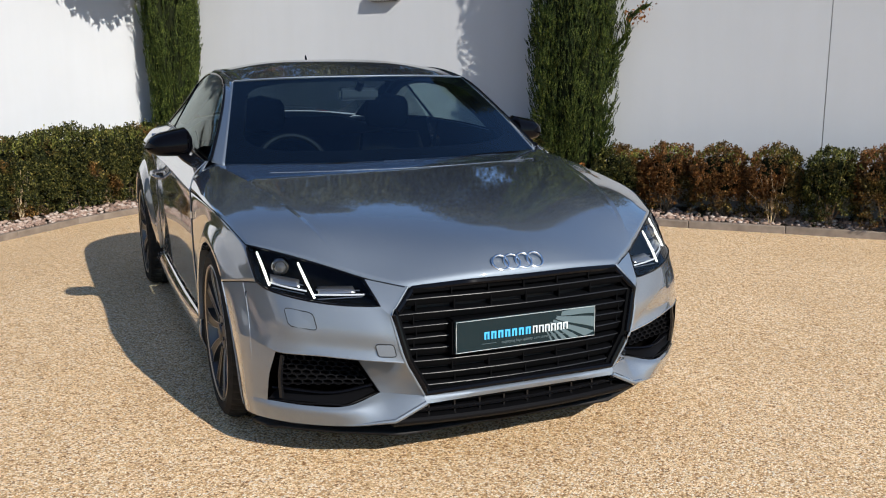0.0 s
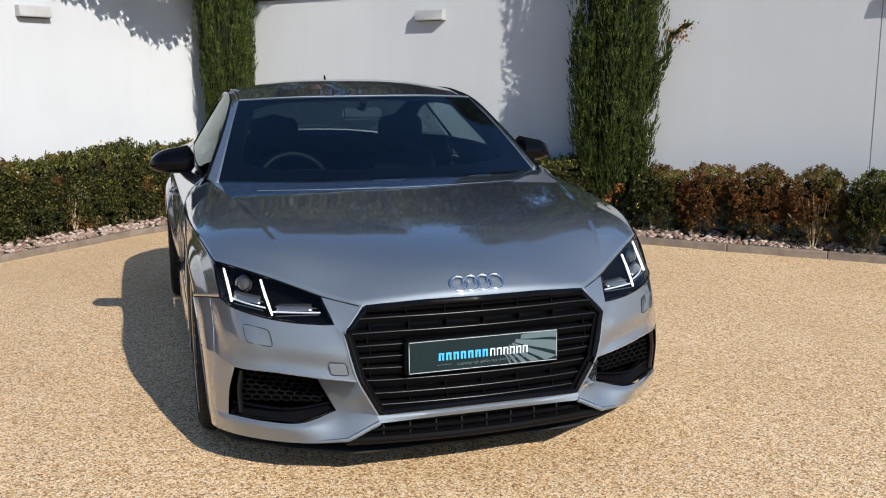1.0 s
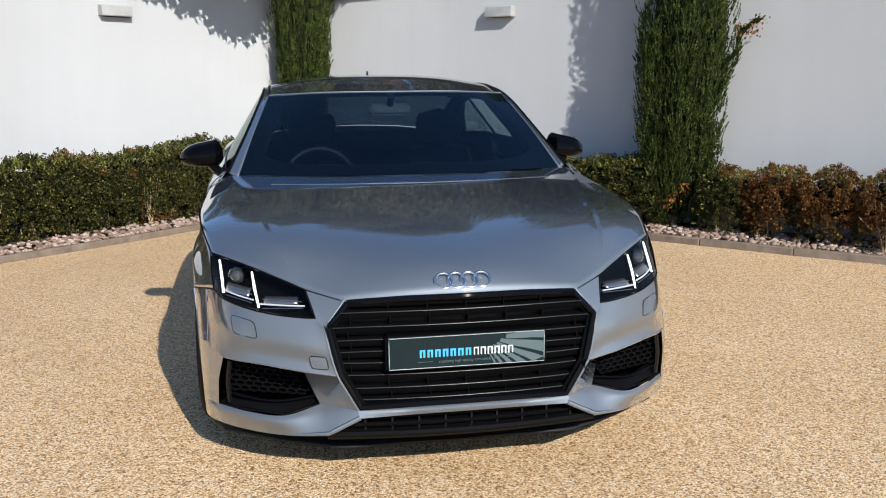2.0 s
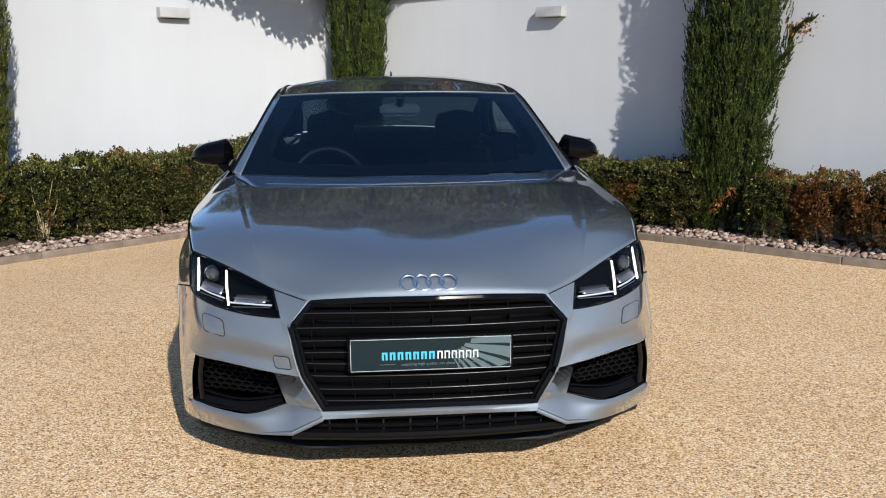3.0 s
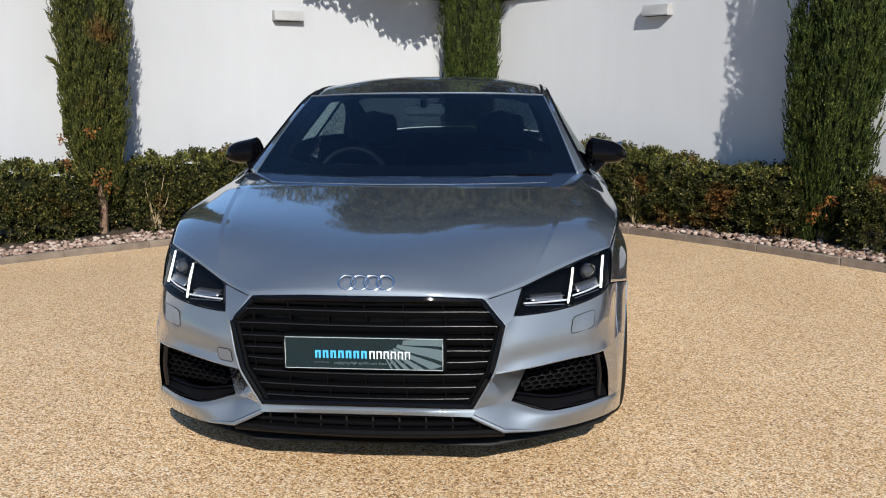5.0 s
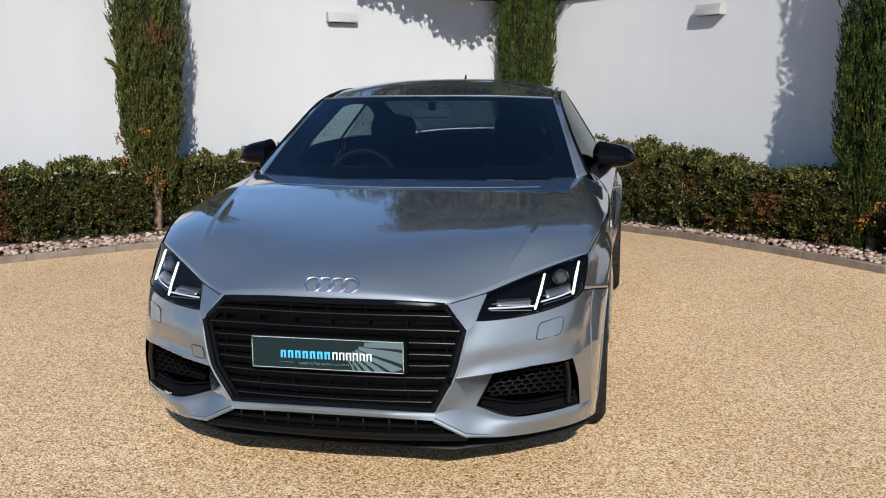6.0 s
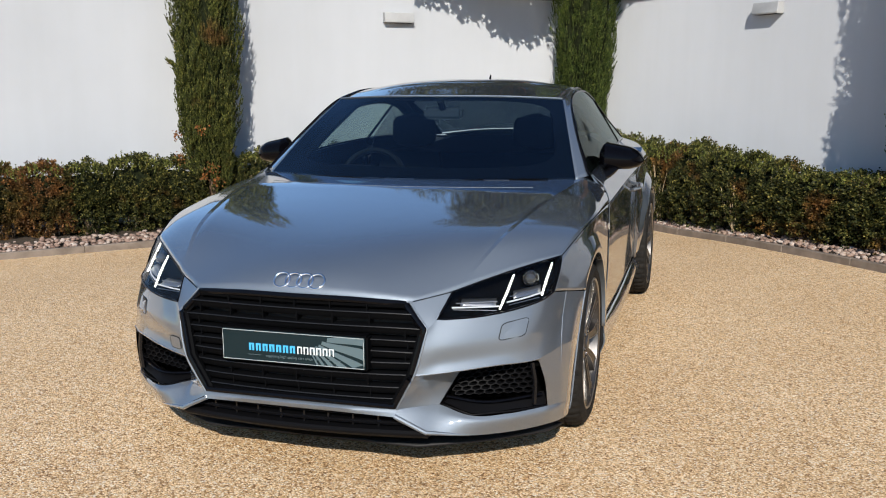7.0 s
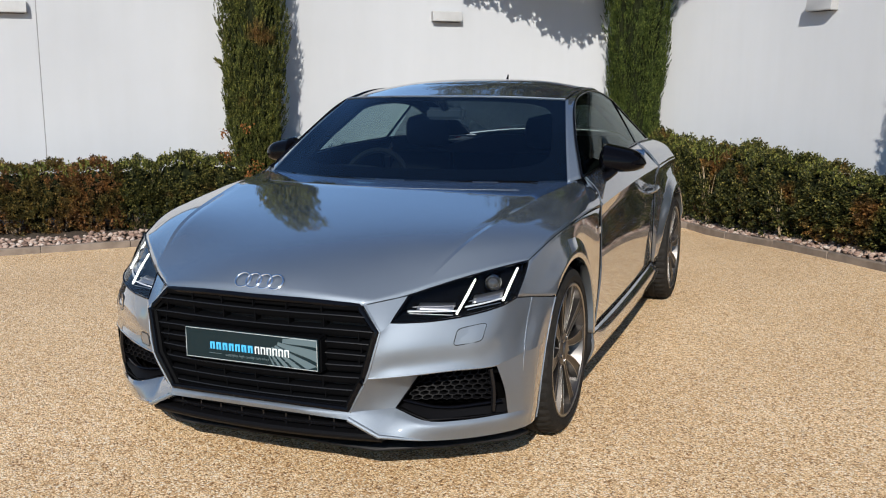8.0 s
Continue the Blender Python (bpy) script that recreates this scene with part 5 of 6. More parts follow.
# intakes with honeycomb mesh
def honeycomb(sx, holder):
    """Open six-sided cells in the recess beside the grille."""
    tl, tr, br, bl = (np.array(p) for p in ((0.535, 0.325, 0.372), (0.752, 0.372, 0.405), (0.758, 0.365, 0.292), (0.500, 0.258, 0.292)))

    def at(u, v):
        p = (tl * (1 - u) + tr * u) * (1 - v) + (bl * (1 - u) + br * u) * v
        return p
    cw, ch = 0.122, 0.165
    for i in range(-1, 14):
        for j in range(-1, 9):
            cu, cv = (i + (0.5 if j % 2 else 0)) * cw, j * ch * 0.92
            if not (0.02 < cu < 0.98 and 0.0 < cv < 1.02):
                continue
            loops = []
            for scale, back in ((0.53, 0.0), (0.45, 0.0), (0.43, 0.022), (0.53, 0.022)):
                lp = []
                for k in range(6):
                    a = math.radians(60 * k + 30)
                    # flattened cells
                    p = at(cu + math.cos(a) * cw * scale * 1.12, cv + math.sin(a) * ch * scale * 1.12)
                    lp.append(p + np.array((0, back, 0)))
                loops.append(lp)
            verts, faces = [], []
            for lp in loops:
                verts += [q * np.array((sx, 1, 1)) for q in lp]
            for r in range(3):
                for k in range(6):
                    faces.append((r * 6 + k, r * 6 + (k + 1) % 6, (r + 1) * 6 + (k + 1) % 6, (r + 1) * 6 + k))
            part("mesh_cell", mesh_from("mesh_cell", verts, faces), MESH_BLACK, holder, angle=20)


for sx in (1, -1):
    s3 = np.array((sx, 1, 1))
    edge = [np.array(p) for p in (I_TL, (0.66, 0.33, 0.39), I_TR, (0.806, 0.386, 0.33), I_BR, (0.71, 0.30, 0.24), I_BM, I_BL)]
    dense = np.vstack([crv([edge[i], edge[(i + 1) % 8]], 4)[:-1] for i in range(8)])
    centre = dense.mean(0)
    back = centre + (dense - centre) * 0.97 + np.array((0, 0.10, 0))
    rows = np.array([dense * s3, back * s3])
    rows = np.concatenate([rows, rows[:, :1]], 1)
    me = grid_mesh("intake", rows)
    bm = bmesh.new()
    bm.from_mesh(me)
    bmesh.ops.remove_doubles(bm, verts=bm.verts, dist=0.0005)
    bmesh.ops.contextual_create(bm, geom=[e for e in bm.edges if e.is_boundary and all(v.co.y > centre[1] + 0.05 for v in e.verts)])
    intake = part("air_intake", bm, DEEP_BLACK, CAR, "black honeycomb air intake", 30)
    honeycomb(sx, intake)
    part("rim", tube(dense * s3 + np.array((0, 0.006, 0)), 0.003, 6, True), MESH_BLACK, intake)
    part("blade", tube(crv([p * s3 for p in (np.array((0.490, 0.262, 0.288)), np.array((0.62, 0.285, 0.272)), np.array((0.792, 0.402, 0.278)))], 14), 0.0085, 8, flat=0.6), BLACK_GLOSS, intake, "gloss black cross blade")
    part("post", tube(crv([p * s3 for p in (np.array((0.765, 0.362, 0.400)), np.array((0.775, 0.366, 0.33)), np.array((0.772, 0.372, 0.25)))], 8), 0.009, 6), BLACK_SATIN, intake)
    part("floor", grid_mesh("floor", loft([crv([np.array(p) * s3 for p in ((0.486, 0.245, 0.272), (0.595, 0.240, 0.243), (0.806, 0.413, 0.237))], 12), crv([np.array(p) * s3 for p in ((0.50, 0.29, 0.283), (0.62, 0.30, 0.27), (0.80, 0.45, 0.275))], 12)], 3)), MESH_BLACK, intake)

# ---- headlights ----
LIGHT = loft([light_top, light_low], 9)


def in_light(u, v, back=0.0):
    a = np.array([np.interp(u, np.linspace(0, 1, 20), light_top[:, k]) for k in range(3)])
    b = np.array([np.interp(u, np.linspace(0, 1, 20), light_low[:, k]) for k in range(3)])
    return a * (1 - v) + b * v + np.array((-0.012, 0.045, -0.004)) / 0.045 * back


def headlight(sx):
    s3 = np.array((sx, 1, 1))
    lens = LIGHT * s3
    per = np.vstack([light_top[:-1], light_outer[::-1][:-1], light_low[::-1][:-1], crv([L_TIP, L_IN], 5)[:-1]])
    mid = per.mean(0)
    deep = mid + (per - mid) * np.array((0.93, 0.9, 0.86)) + np.array((-0.02, 0.075, -0.004))
    rows = np.array([per + np.array((0, 0.002, 0)), deep]) * s3
    rows = np.concatenate([rows, rows[:, :1]], 1)
    bm = bmesh.new()
    me = grid_mesh("housing", rows)
    bm.from_mesh(me)
    bmesh.ops.remove_doubles(bm, verts=bm.verts, dist=0.0005)
    k = len(per)
    bm.verts.ensure_lookup_table()
    c = bm.verts.new(tuple(deep.mean(0) * s3))
    loop = sorted([v for v in bm.verts if v.index >= k and v is not c], key=lambda v: v.index)
    for i in range(len(loop)):
        bm.faces.new((loop[i], loop[(i + 1) % len(loop)], c))
    light = part("headlight", bm, DEEP_BLACK, CAR, "angular headlight with lit white daytime strips", 25)
    glassy = part("lens", grid_mesh("lens", lens, outward(lens, (sx * 0.4, -1, 0.5))), CLEAR, light, "clear cover")
    glassy.visible_shadow = False
    part("edge", tube(np.vstack([per]) * s3 + np.array((0, 0.001, 0)), 0.0035, 6, True), BLACK_GLOSS, light)
    for a, b, rad in (((0.915, 0.15), (0.835, 0.90), (0.0034, 0.0046, 0.0040)), ((0.545, 0.14), (0.455, 0.93), (0.0034, 0.0046, 0.0036))):
        pts = crv([in_light(*a, 0.018) * s3, in_light((a[0] + b[0]) / 2, (a[1] + b[1]) / 2, 0.016) * s3, in_light(*b, 0.018) * s3], 10)
        part("light_strip", tube(pts, rad, 8), DRL, light, "lit white strip")
    for a, b in (((0.83, 0.84), (0.51, 0.80)), ((0.45, 0.86), (0.07, 0.66))):
        pts = crv([in_light(*a, 0.024) * s3, in_light((a[0] + b[0]) / 2, (a[1] + b[1]) / 2, 0.022) * s3, in_light(*b, 0.02) * s3], 10)
        part("light_guide", tube(pts, 0.0030, 8), GUIDE, light, "pale light guide")
        for lift, rad in ((-0.13, 0.0018), (0.10, 0.0016)):
            rib = crv([in_light(a[0] - 0.02, a[1] + lift, 0.028) * s3, in_light(b[0] + 0.02, b[1] + lift * 0.9, 0.026) * s3], 8)
            part("reflector_rib", tube(rib, rad, 6), BEZEL, light)
    for a, b in (((0.82, 0.70), (0.56, 0.64)), ((0.42, 0.72), (0.13, 0.52))):
        rows = [[in_light(a[0] + (b[0] - a[0]) * k, a[1] + (b[1] - a[1]) * k + dv, back) * s3 for k in np.linspace(0, 1, 8)] for dv, back in ((-0.06, 0.046), (0.0, 0.036), (0.11, 0.024))]
        shelf = np.array(rows)
        part("bezel", grid_mesh("bezel", shelf, outward(shelf, (0, -1, 0.6))), BEZEL, light, "silvery reflector shelf", 40, 0.002)
    for u, v, r in ((0.705, 0.38, 0.025),):
        p = in_light(u, v, 0.03) * s3
        base = spin([(r * 1.25, 0.035), (r * 1.25, -0.002), (r * 1.08, -0.008), (r * 1.0, 0.004), (0.0005, 0.004)], 24, "z")
        seat = part("reflector", base, CHROME_DARK, light)
        seat.matrix_basis = Matrix.Translation(p) @ Vector((sx * 0.25, -1, 0.05)).to_track_quat("-Z", "Y").to_matrix().to_4x4()
        bm = bmesh.new()
        bmesh.ops.create_uvsphere(bm, u_segments=20, v_segments=12, radius=r * 0.96)
        part("bulb", bm, LENS_BALL, seat, "glass projector")
    return light


GUIDE = glow("light_guide", (0.55, 0.56, 0.58), 0.12)
BEZEL = material("satin_bezel", (0.34, 0.34, 0.35), 0.35, 0.9)
STEER_LEATHER = material("black_leather", (0.005, 0.005, 0.005), 0.6, 0, 0, 0.2)
CHROME_DARK = material("dark_chrome", (0.25, 0.25, 0.26), 0.15, 1.0)
LENS_BALL = material("projector_glass", (0.06, 0.058, 0.055), 0.03, 0.35, 1.0)
for sx in (1, -1):
    headlight(sx)

# ---- emblem and show plate ----
emblem = new("emblem")
emblem.parent = CAR
emblem["label"] = "four linked chrome rings"
slope = math.radians(48)
for i in range(4):
    c = np.array(((i - 1.5) * 0.0425, 0.1700, 0.6785))
    pts = []
    for k in range(40):
        a = 2 * math.pi * k / 40
        pts.append(c + np.array((0.0285 * math.cos(a), 0.0285 * math.sin(a) * math.cos(slope) - 0.003, 0.0285 * math.sin(a) * math.sin(slope) + 0.004)))
    part("ring", tube(pts, 0.0040, 10, True), CHROME, emblem)

plate = part("show_plate", box_bm(-0.26, 0.094, 0.411, 0.26, 0.1, 0.520, 0.002), PLATE, CAR, "dark teal dealer show plate with pale rays")
part("plate_holder", box_bm(-0.267, 0.099, 0.404, 0.267, 0.150, 0.5235, 0.006), GRILLE_BLACK, plate)
PY = 0.0925


def flat_shape(name, pts, mat, label="", z_lift=0.0):
    v = [(x, PY - z_lift, z) for x, z in pts] + [(x, PY + 0.0018, z) for x, z in pts]
    k = len(pts)
    f = [tuple(range(k)), tuple(range(k, 2 * k))[::-1]] + [(i, (i + 1) % k, k + (i + 1) % k, k + i) for i in range(k)]
    bm = bmesh.new()
    bm.from_mesh(mesh_from(name, v, f))
    return part(name, bm, mat, plate, label, 30)


# pale border
loop = [(-0.257, 0.414), (0.257, 0.414), (0.257, 0.517), (-0.257, 0.517)]
border = np.vstack([crv([(loop[i][0], PY, loop[i][1]), (loop[(i + 1) % 4][0], PY, loop[(i + 1) % 4][1])], 6)[:-1] for i in range(4)])
part("border", tube(border, 0.0012, 5, True), PLATE_EDGE, plate)
# curved rays fanning out from the plate's upper edge, wider towards the corner
RAY_X, RAY_Z = 0.045, 0.522
for a, b, r0 in ((1.5, 11, 0.085), (14, 23.5, 0.07), (27, 34.5, 0.065), (38, 44.5, 0.06), (48.5, 54, 0.06), (58.5, 63, 0.055), (68, 71, 0.05)):
    rim = []
    for base, far in ((a, 1), (b, -1)):
        line = []
        for t in np.linspace(0, 1, 9):
            ang = math.radians(base + 9 * (1 - t) ** 2 - 3)
            top = min((0.2555 - RAY_X) / max(math.cos(ang), 1e-3), (RAY_Z - 0.4155) / max(math.sin(ang), 1e-3))
            d = r0 + (top - r0) * t
            line.append((RAY_X + d * math.cos(ang), min(0.5155, RAY_Z - d * math.sin(ang))))
        rim += line[::far]
    flat_shape("ray", rim, PLATE_PALE, "pale grey ray")


def word(x0, x1, count, mat, weight, label):
    """A word stood in for by a row of plain upright strokes."""
    step = (x1 - x0) / count
    for i in range(count):
        a = x0 + i * step
        flat_shape("stroke", [(a, 0.449), (a + weight, 0.449), (a + weight, 0.474), (a, 0.474)], mat, label, 0.0012)
        flat_shape("stroke", [(a + weight, 0.474 - weight * 0.9), (a + step * 0.72, 0.474 - weight * 0.9), (a + step * 0.72, 0.474), (a + weight, 0.474)], mat, "", 0.0012)
        flat_shape("stroke", [(a + step * 0.72 - weight, 0.449), (a + step * 0.72, 0.449), (a + step * 0.72, 0.474 - weight * 0.9), (a + step * 0.72 - weight, 0.474 - weight * 0.9)], mat, "", 0.0012)


word(-0.158, 0.018, 7, PLATE_BLUE, 0.0065, "bright blue stroke")
word(0.02, 0.158, 6, PLATE_WHITE, 0.0038, "white stroke")
txt = bpy.data.curves.new("tagline", "FONT")
txt.body, txt.size, txt.align_x, txt.extrude = "supplying high quality cars since 1953", 0.0135, "CENTER", 0.0002
tob = new("tagline", txt)
dg = bpy.context.evaluated_depsgraph_get()
tag_mesh = bpy.data.meshes.new_from_object(tob.evaluated_get(dg))
bpy.data.objects.remove(tob)
tg = part("tagline", tag_mesh, PLATE_PALE, plate, "small grey lettering")
tg.matrix_basis = pose(0.005, PY - 0.0020, 0.430, 90, 0, 0)
for x0, x1 in ((-0.165, -0.115), (0.125, 0.175)):
    flat_shape("rule", [(x0, 0.4335), (x1, 0.4335), (x1, 0.4345), (x0, 0.4345)], PLATE_PALE)


# ---- rest of the body: tail, wheels, mirrors, cabin ----
tail = [crv([(0, 4.0, 0.995), (0.32, 3.99, 0.985), (0.60, 3.95, 0.955), (0.62, 4.16, 0.93)][:3] , 17),
        crv([(0, 4.235, 0.985), (0.35, 4.21, 0.97), (0.62, 4.16, 0.93)], 17)]
tail_mid = crv([(0, 4.25, 0.80), (0.45, 4.235, 0.80), (0.79, 4.14, 0.81)], 17)
tail_low = [crv([(0, 4.275, 0.55), (0.5, 4.255, 0.55), (0.84, 4.10, 0.55)], 17), crv([(0, 4.23, 0.26), (0.5, 4.21, 0.26), (0.83, 4.02, 0.26)], 17)]
patches("boot_lid", [(loft(tail, 6), (0, 0, 1)), (loft([tail[1], crv([(0, 4.24, 0.93), (0.4, 4.21, 0.91), (0.69, 4.17, 0.88)], 17), tail_mid], 6), (0, 1, 0))], SILVER, CAR)
patches("rear_bumper", [(loft([tail_mid, *tail_low], 9), (0, 1, 0))], SILVER, CAR)
for sx in (1, -1):
    g = loft([crv([(0.38, 4.245, 0.83), (0.60, 4.215, 0.83), (0.765, 4.155, 0.825)], 8), crv([(0.40, 4.262, 0.74), (0.60, 4.235, 0.74), (0.785, 4.155, 0.74)], 8)], 4) * np.array((sx, 1, 1))
    part("tail_lamp", grid_mesh("tail_lamp", g, outward(g, (0, 1, 0))), RED_LAMP, CAR, "dark red tail lamp", 40, 0.012)


def wheel(y, z, sx):
    """Tyre, dark rim with five twin spokes, disc; its axle along x."""
    w = new("wheel")
    w.parent = CAR
    w["label"] = "low-profile tyre on a dark twin-spoke alloy rim"
    h = 0.12
    prof = [(0.256, h - 0.012), (0.268, h + 0.001), (0.29, h + 0.004), (0.312, h - 0.008), (0.323, h - 0.026), (0.3265, h - 0.05)]
    grooves = []
    for c in (0.045, 0.0, -0.045):
        grooves += [(0.327, c + 0.006), (0.320, c + 0.004), (0.320, c - 0.004), (0.327, c - 0.006)]
    prof += grooves + [(r, -x) for r, x in prof[::-1]]
    tyre = spin(prof, 150)
    for v in tyre.vertices:
        rad = math.hypot(v.co.y, v.co.z)
        step = round(math.atan2(v.co.z, v.co.y) / (2 * math.pi) * 150) % 3
        if step == 0 and rad > 0.318 and abs(v.co.x) > 0.048:
            v.co.y, v.co.z = v.co.y * (1 - 0.006 / rad), v.co.z * (1 - 0.006 / rad)
    part("tyre", tyre, RUBBER, w, angle=20)
    rim = part("rim", spin([(0.256, h - 0.012), (0.262, h - 0.004), (0.257, h - 0.001), (0.249, h - 0.005), (0.244, h - 0.03), (0.235, h - 0.06), (0.235, -0.09), (0.256, -0.1)], 60), RIM_GREY, w, "dark grey alloy rim")
    part("rim_edge", spin([(0.2595, h - 0.002), (0.257, h + 0.0008), (0.251, h - 0.003)], 60), RIM_CUT, rim, "bright machined edge")
    for k in range(5):
        for t in (-1, 1):
            a1 = math.radians(72 * k + 16.5 * t + 90)
            a0 = math.radians(72 * k + 8 * t + 90)
            p0 = np.array((0.050 * math.cos(a0), 0.050 * math.sin(a0)))
            p1 = np.array((0.25 * math.cos(a1), 0.25 * math.sin(a1)))
            side = np.array((-(p1 - p0)[1], (p1 - p0)[0])) / np.linalg.norm(p1 - p0)
            # a blade that widens towards the rim and bows outwards
            rows = []
            for s, wd, x in zip(np.linspace(0, 1, 7), (0.011, 0.0125, 0.0145, 0.017, 0.020, 0.024, 0.029), (h - 0.030, h - 0.025, h - 0.020, h - 0.016, h - 0.012, h - 0.009, h - 0.007)):
                c = p0 * (1 - s) + p1 * s + side * t * 0.010 * math.sin(math.pi * s)
                rows.append((c, wd, x))
            body = [[(x + dx, *(c + side * e * wd)) for e, dx in ((0.96, -0.001), (0, -0.004), (-0.96, -0.001), (-1.1, -0.03), (1.1, -0.03), (0.96, -0.001))] for c, wd, x in rows]
            g = np.array(body)
            part("spoke", grid_mesh("spoke", g), RIM_FACE, rim, angle=30)
            for e in (1, -1):
                g = np.array([[(x + 0.0004, *(c + side * e * (wd - lip))) for c, wd, x in rows] for lip in (0.0028, -0.0004)])
                part("spoke_edge", grid_mesh("spoke_edge", g, outward(g, (1, 0, 0))), RIM_CUT, rim, "bright machined edge", 30, 0.0015)
    part("hub", spin([(0.0005, h - 0.012), (0.03, h - 0.014), (0.034, h - 0.02), (0.064, h - 0.026), (0.066, h - 0.06)], 30), RIM_GREY, rim)
    for k in range(5):
        a = math.radians(72 * k + 54)
        bm = bmesh.new()
        bmesh.ops.create_cone(bm, cap_ends=True, segments=6, radius1=0.009, radius2=0.008, depth=0.012, matrix=pose(h - 0.024, 0.047 * math.cos(a), 0.047 * math.sin(a), 0, 90, 0))
        part("wheel_bolt", bm, CHROME_DARK, rim)
    part("brake_disc", spin([(0.06, 0.02), (0.165, 0.02), (0.165, -0.005), (0.06, -0.005)], 40), DISC, w)
    part("calliper", box_bm(-0.03, -0.17, -0.09, 0.045, -0.10, 0.09, 0.012), BLACK_PLASTIC, w)
    w.matrix_basis = pose((0.774 if y < 2 else 0.824) * sx, y, z - 0.0069 * sx, 0, 0, 0 if sx > 0 else 180)
    return w


for sx in (1, -1):
    wheel(FRONT_AXLE, TYRE_R - 0.004, sx)
    wheel(REAR_AXLE, TYRE_R - 0.026, sx)
    for y, z in ((FRONT_AXLE, 0.315), (REAR_AXLE, 0.30)):
        a = np.radians(np.linspace(-8, 188, 30))
        g = np.array([[(x * sx, y - 0.372 * math.cos(t), z + 0.372 * math.sin(t)) for t in a] for x in (0.84 if y < 2 else 0.88, 0.55)])
        part("wheel_arch_liner", grid_mesh("wheel_arch_liner", g), DEEP_BLACK, CAR, "", 40, 0.004)
        wall_g = np.array([[(0.56 * sx, y - r * math.cos(t), z + r * math.sin(t)) for t in a] for r in (0.05, 0.372)])
        part("wheel_well", grid_mesh("wheel_well", wall_g), DEEP_BLACK, CAR)


def door_mirror(sx):
    """Gloss black mirror shell on a short stalk."""
    rows = []
    for s in np.linspace(0, 1, 15):
        x = 0.80 + 0.205 * s + (0.022 if sx < 0 else 0)
        end = math.sqrt(max(0.0, 1 - max(0, (s - 0.55) / 0.45) ** 2.4)) * math.sqrt(max(0.0, min(1, (s + 0.03) / 0.16)))
        hz, hy = 0.080 * (1 - 0.2 * s) * end + 0.001, 0.10 * end + 0.001
        row = []
        for k in range(24):
            a = 2 * math.pi * k / 24
            c, d = math.cos(a), math.sin(a)
            cy = math.copysign(abs(c) ** 0.75, c) * hy
            cz = math.copysign(abs(d) ** 0.8, d) * hz
            cy = cy if cy < 0 else cy * 0.6
            row.append((x * sx, 1.87 + cy + 0.05 * s, 0.972 + (cz * (1.05 - 0.2 * s) if cz > 0 else cz * (0.68 - 0.1 * s)) - 0.012 * s))
        rows.append(row + row[:1])
    g = np.array(rows)
    mir = part("door_mirror", grid_mesh("door_mirror", g, outward(g, (0, 0, 1))), MIRROR_BLACK, CAR, "gloss black door mirror", 60)
    part("stalk", tube(crv([(0.80 * sx, 1.77, 0.888), (0.835 * sx, 1.79, 0.90), (0.872 * sx, 1.83, 0.93)], 8), (0.034, 0.026), 10, flat=0.7), BLACK_GLOSS, mir)
    g = np.array([[(x * sx, 1.928 + 0.05 * (x - 0.835) / 0.168, z) for x in (0.85, 0.90, 0.95, 0.985)] for z in (0.93, 1.02)])
    part("mirror_glass", grid_mesh("mirror_glass", g, outward(g, (0, 1, 0))), CHROME, mir, "mirror glass", 40, 0.004)


for sx in (1, -1):
    door_mirror(sx)

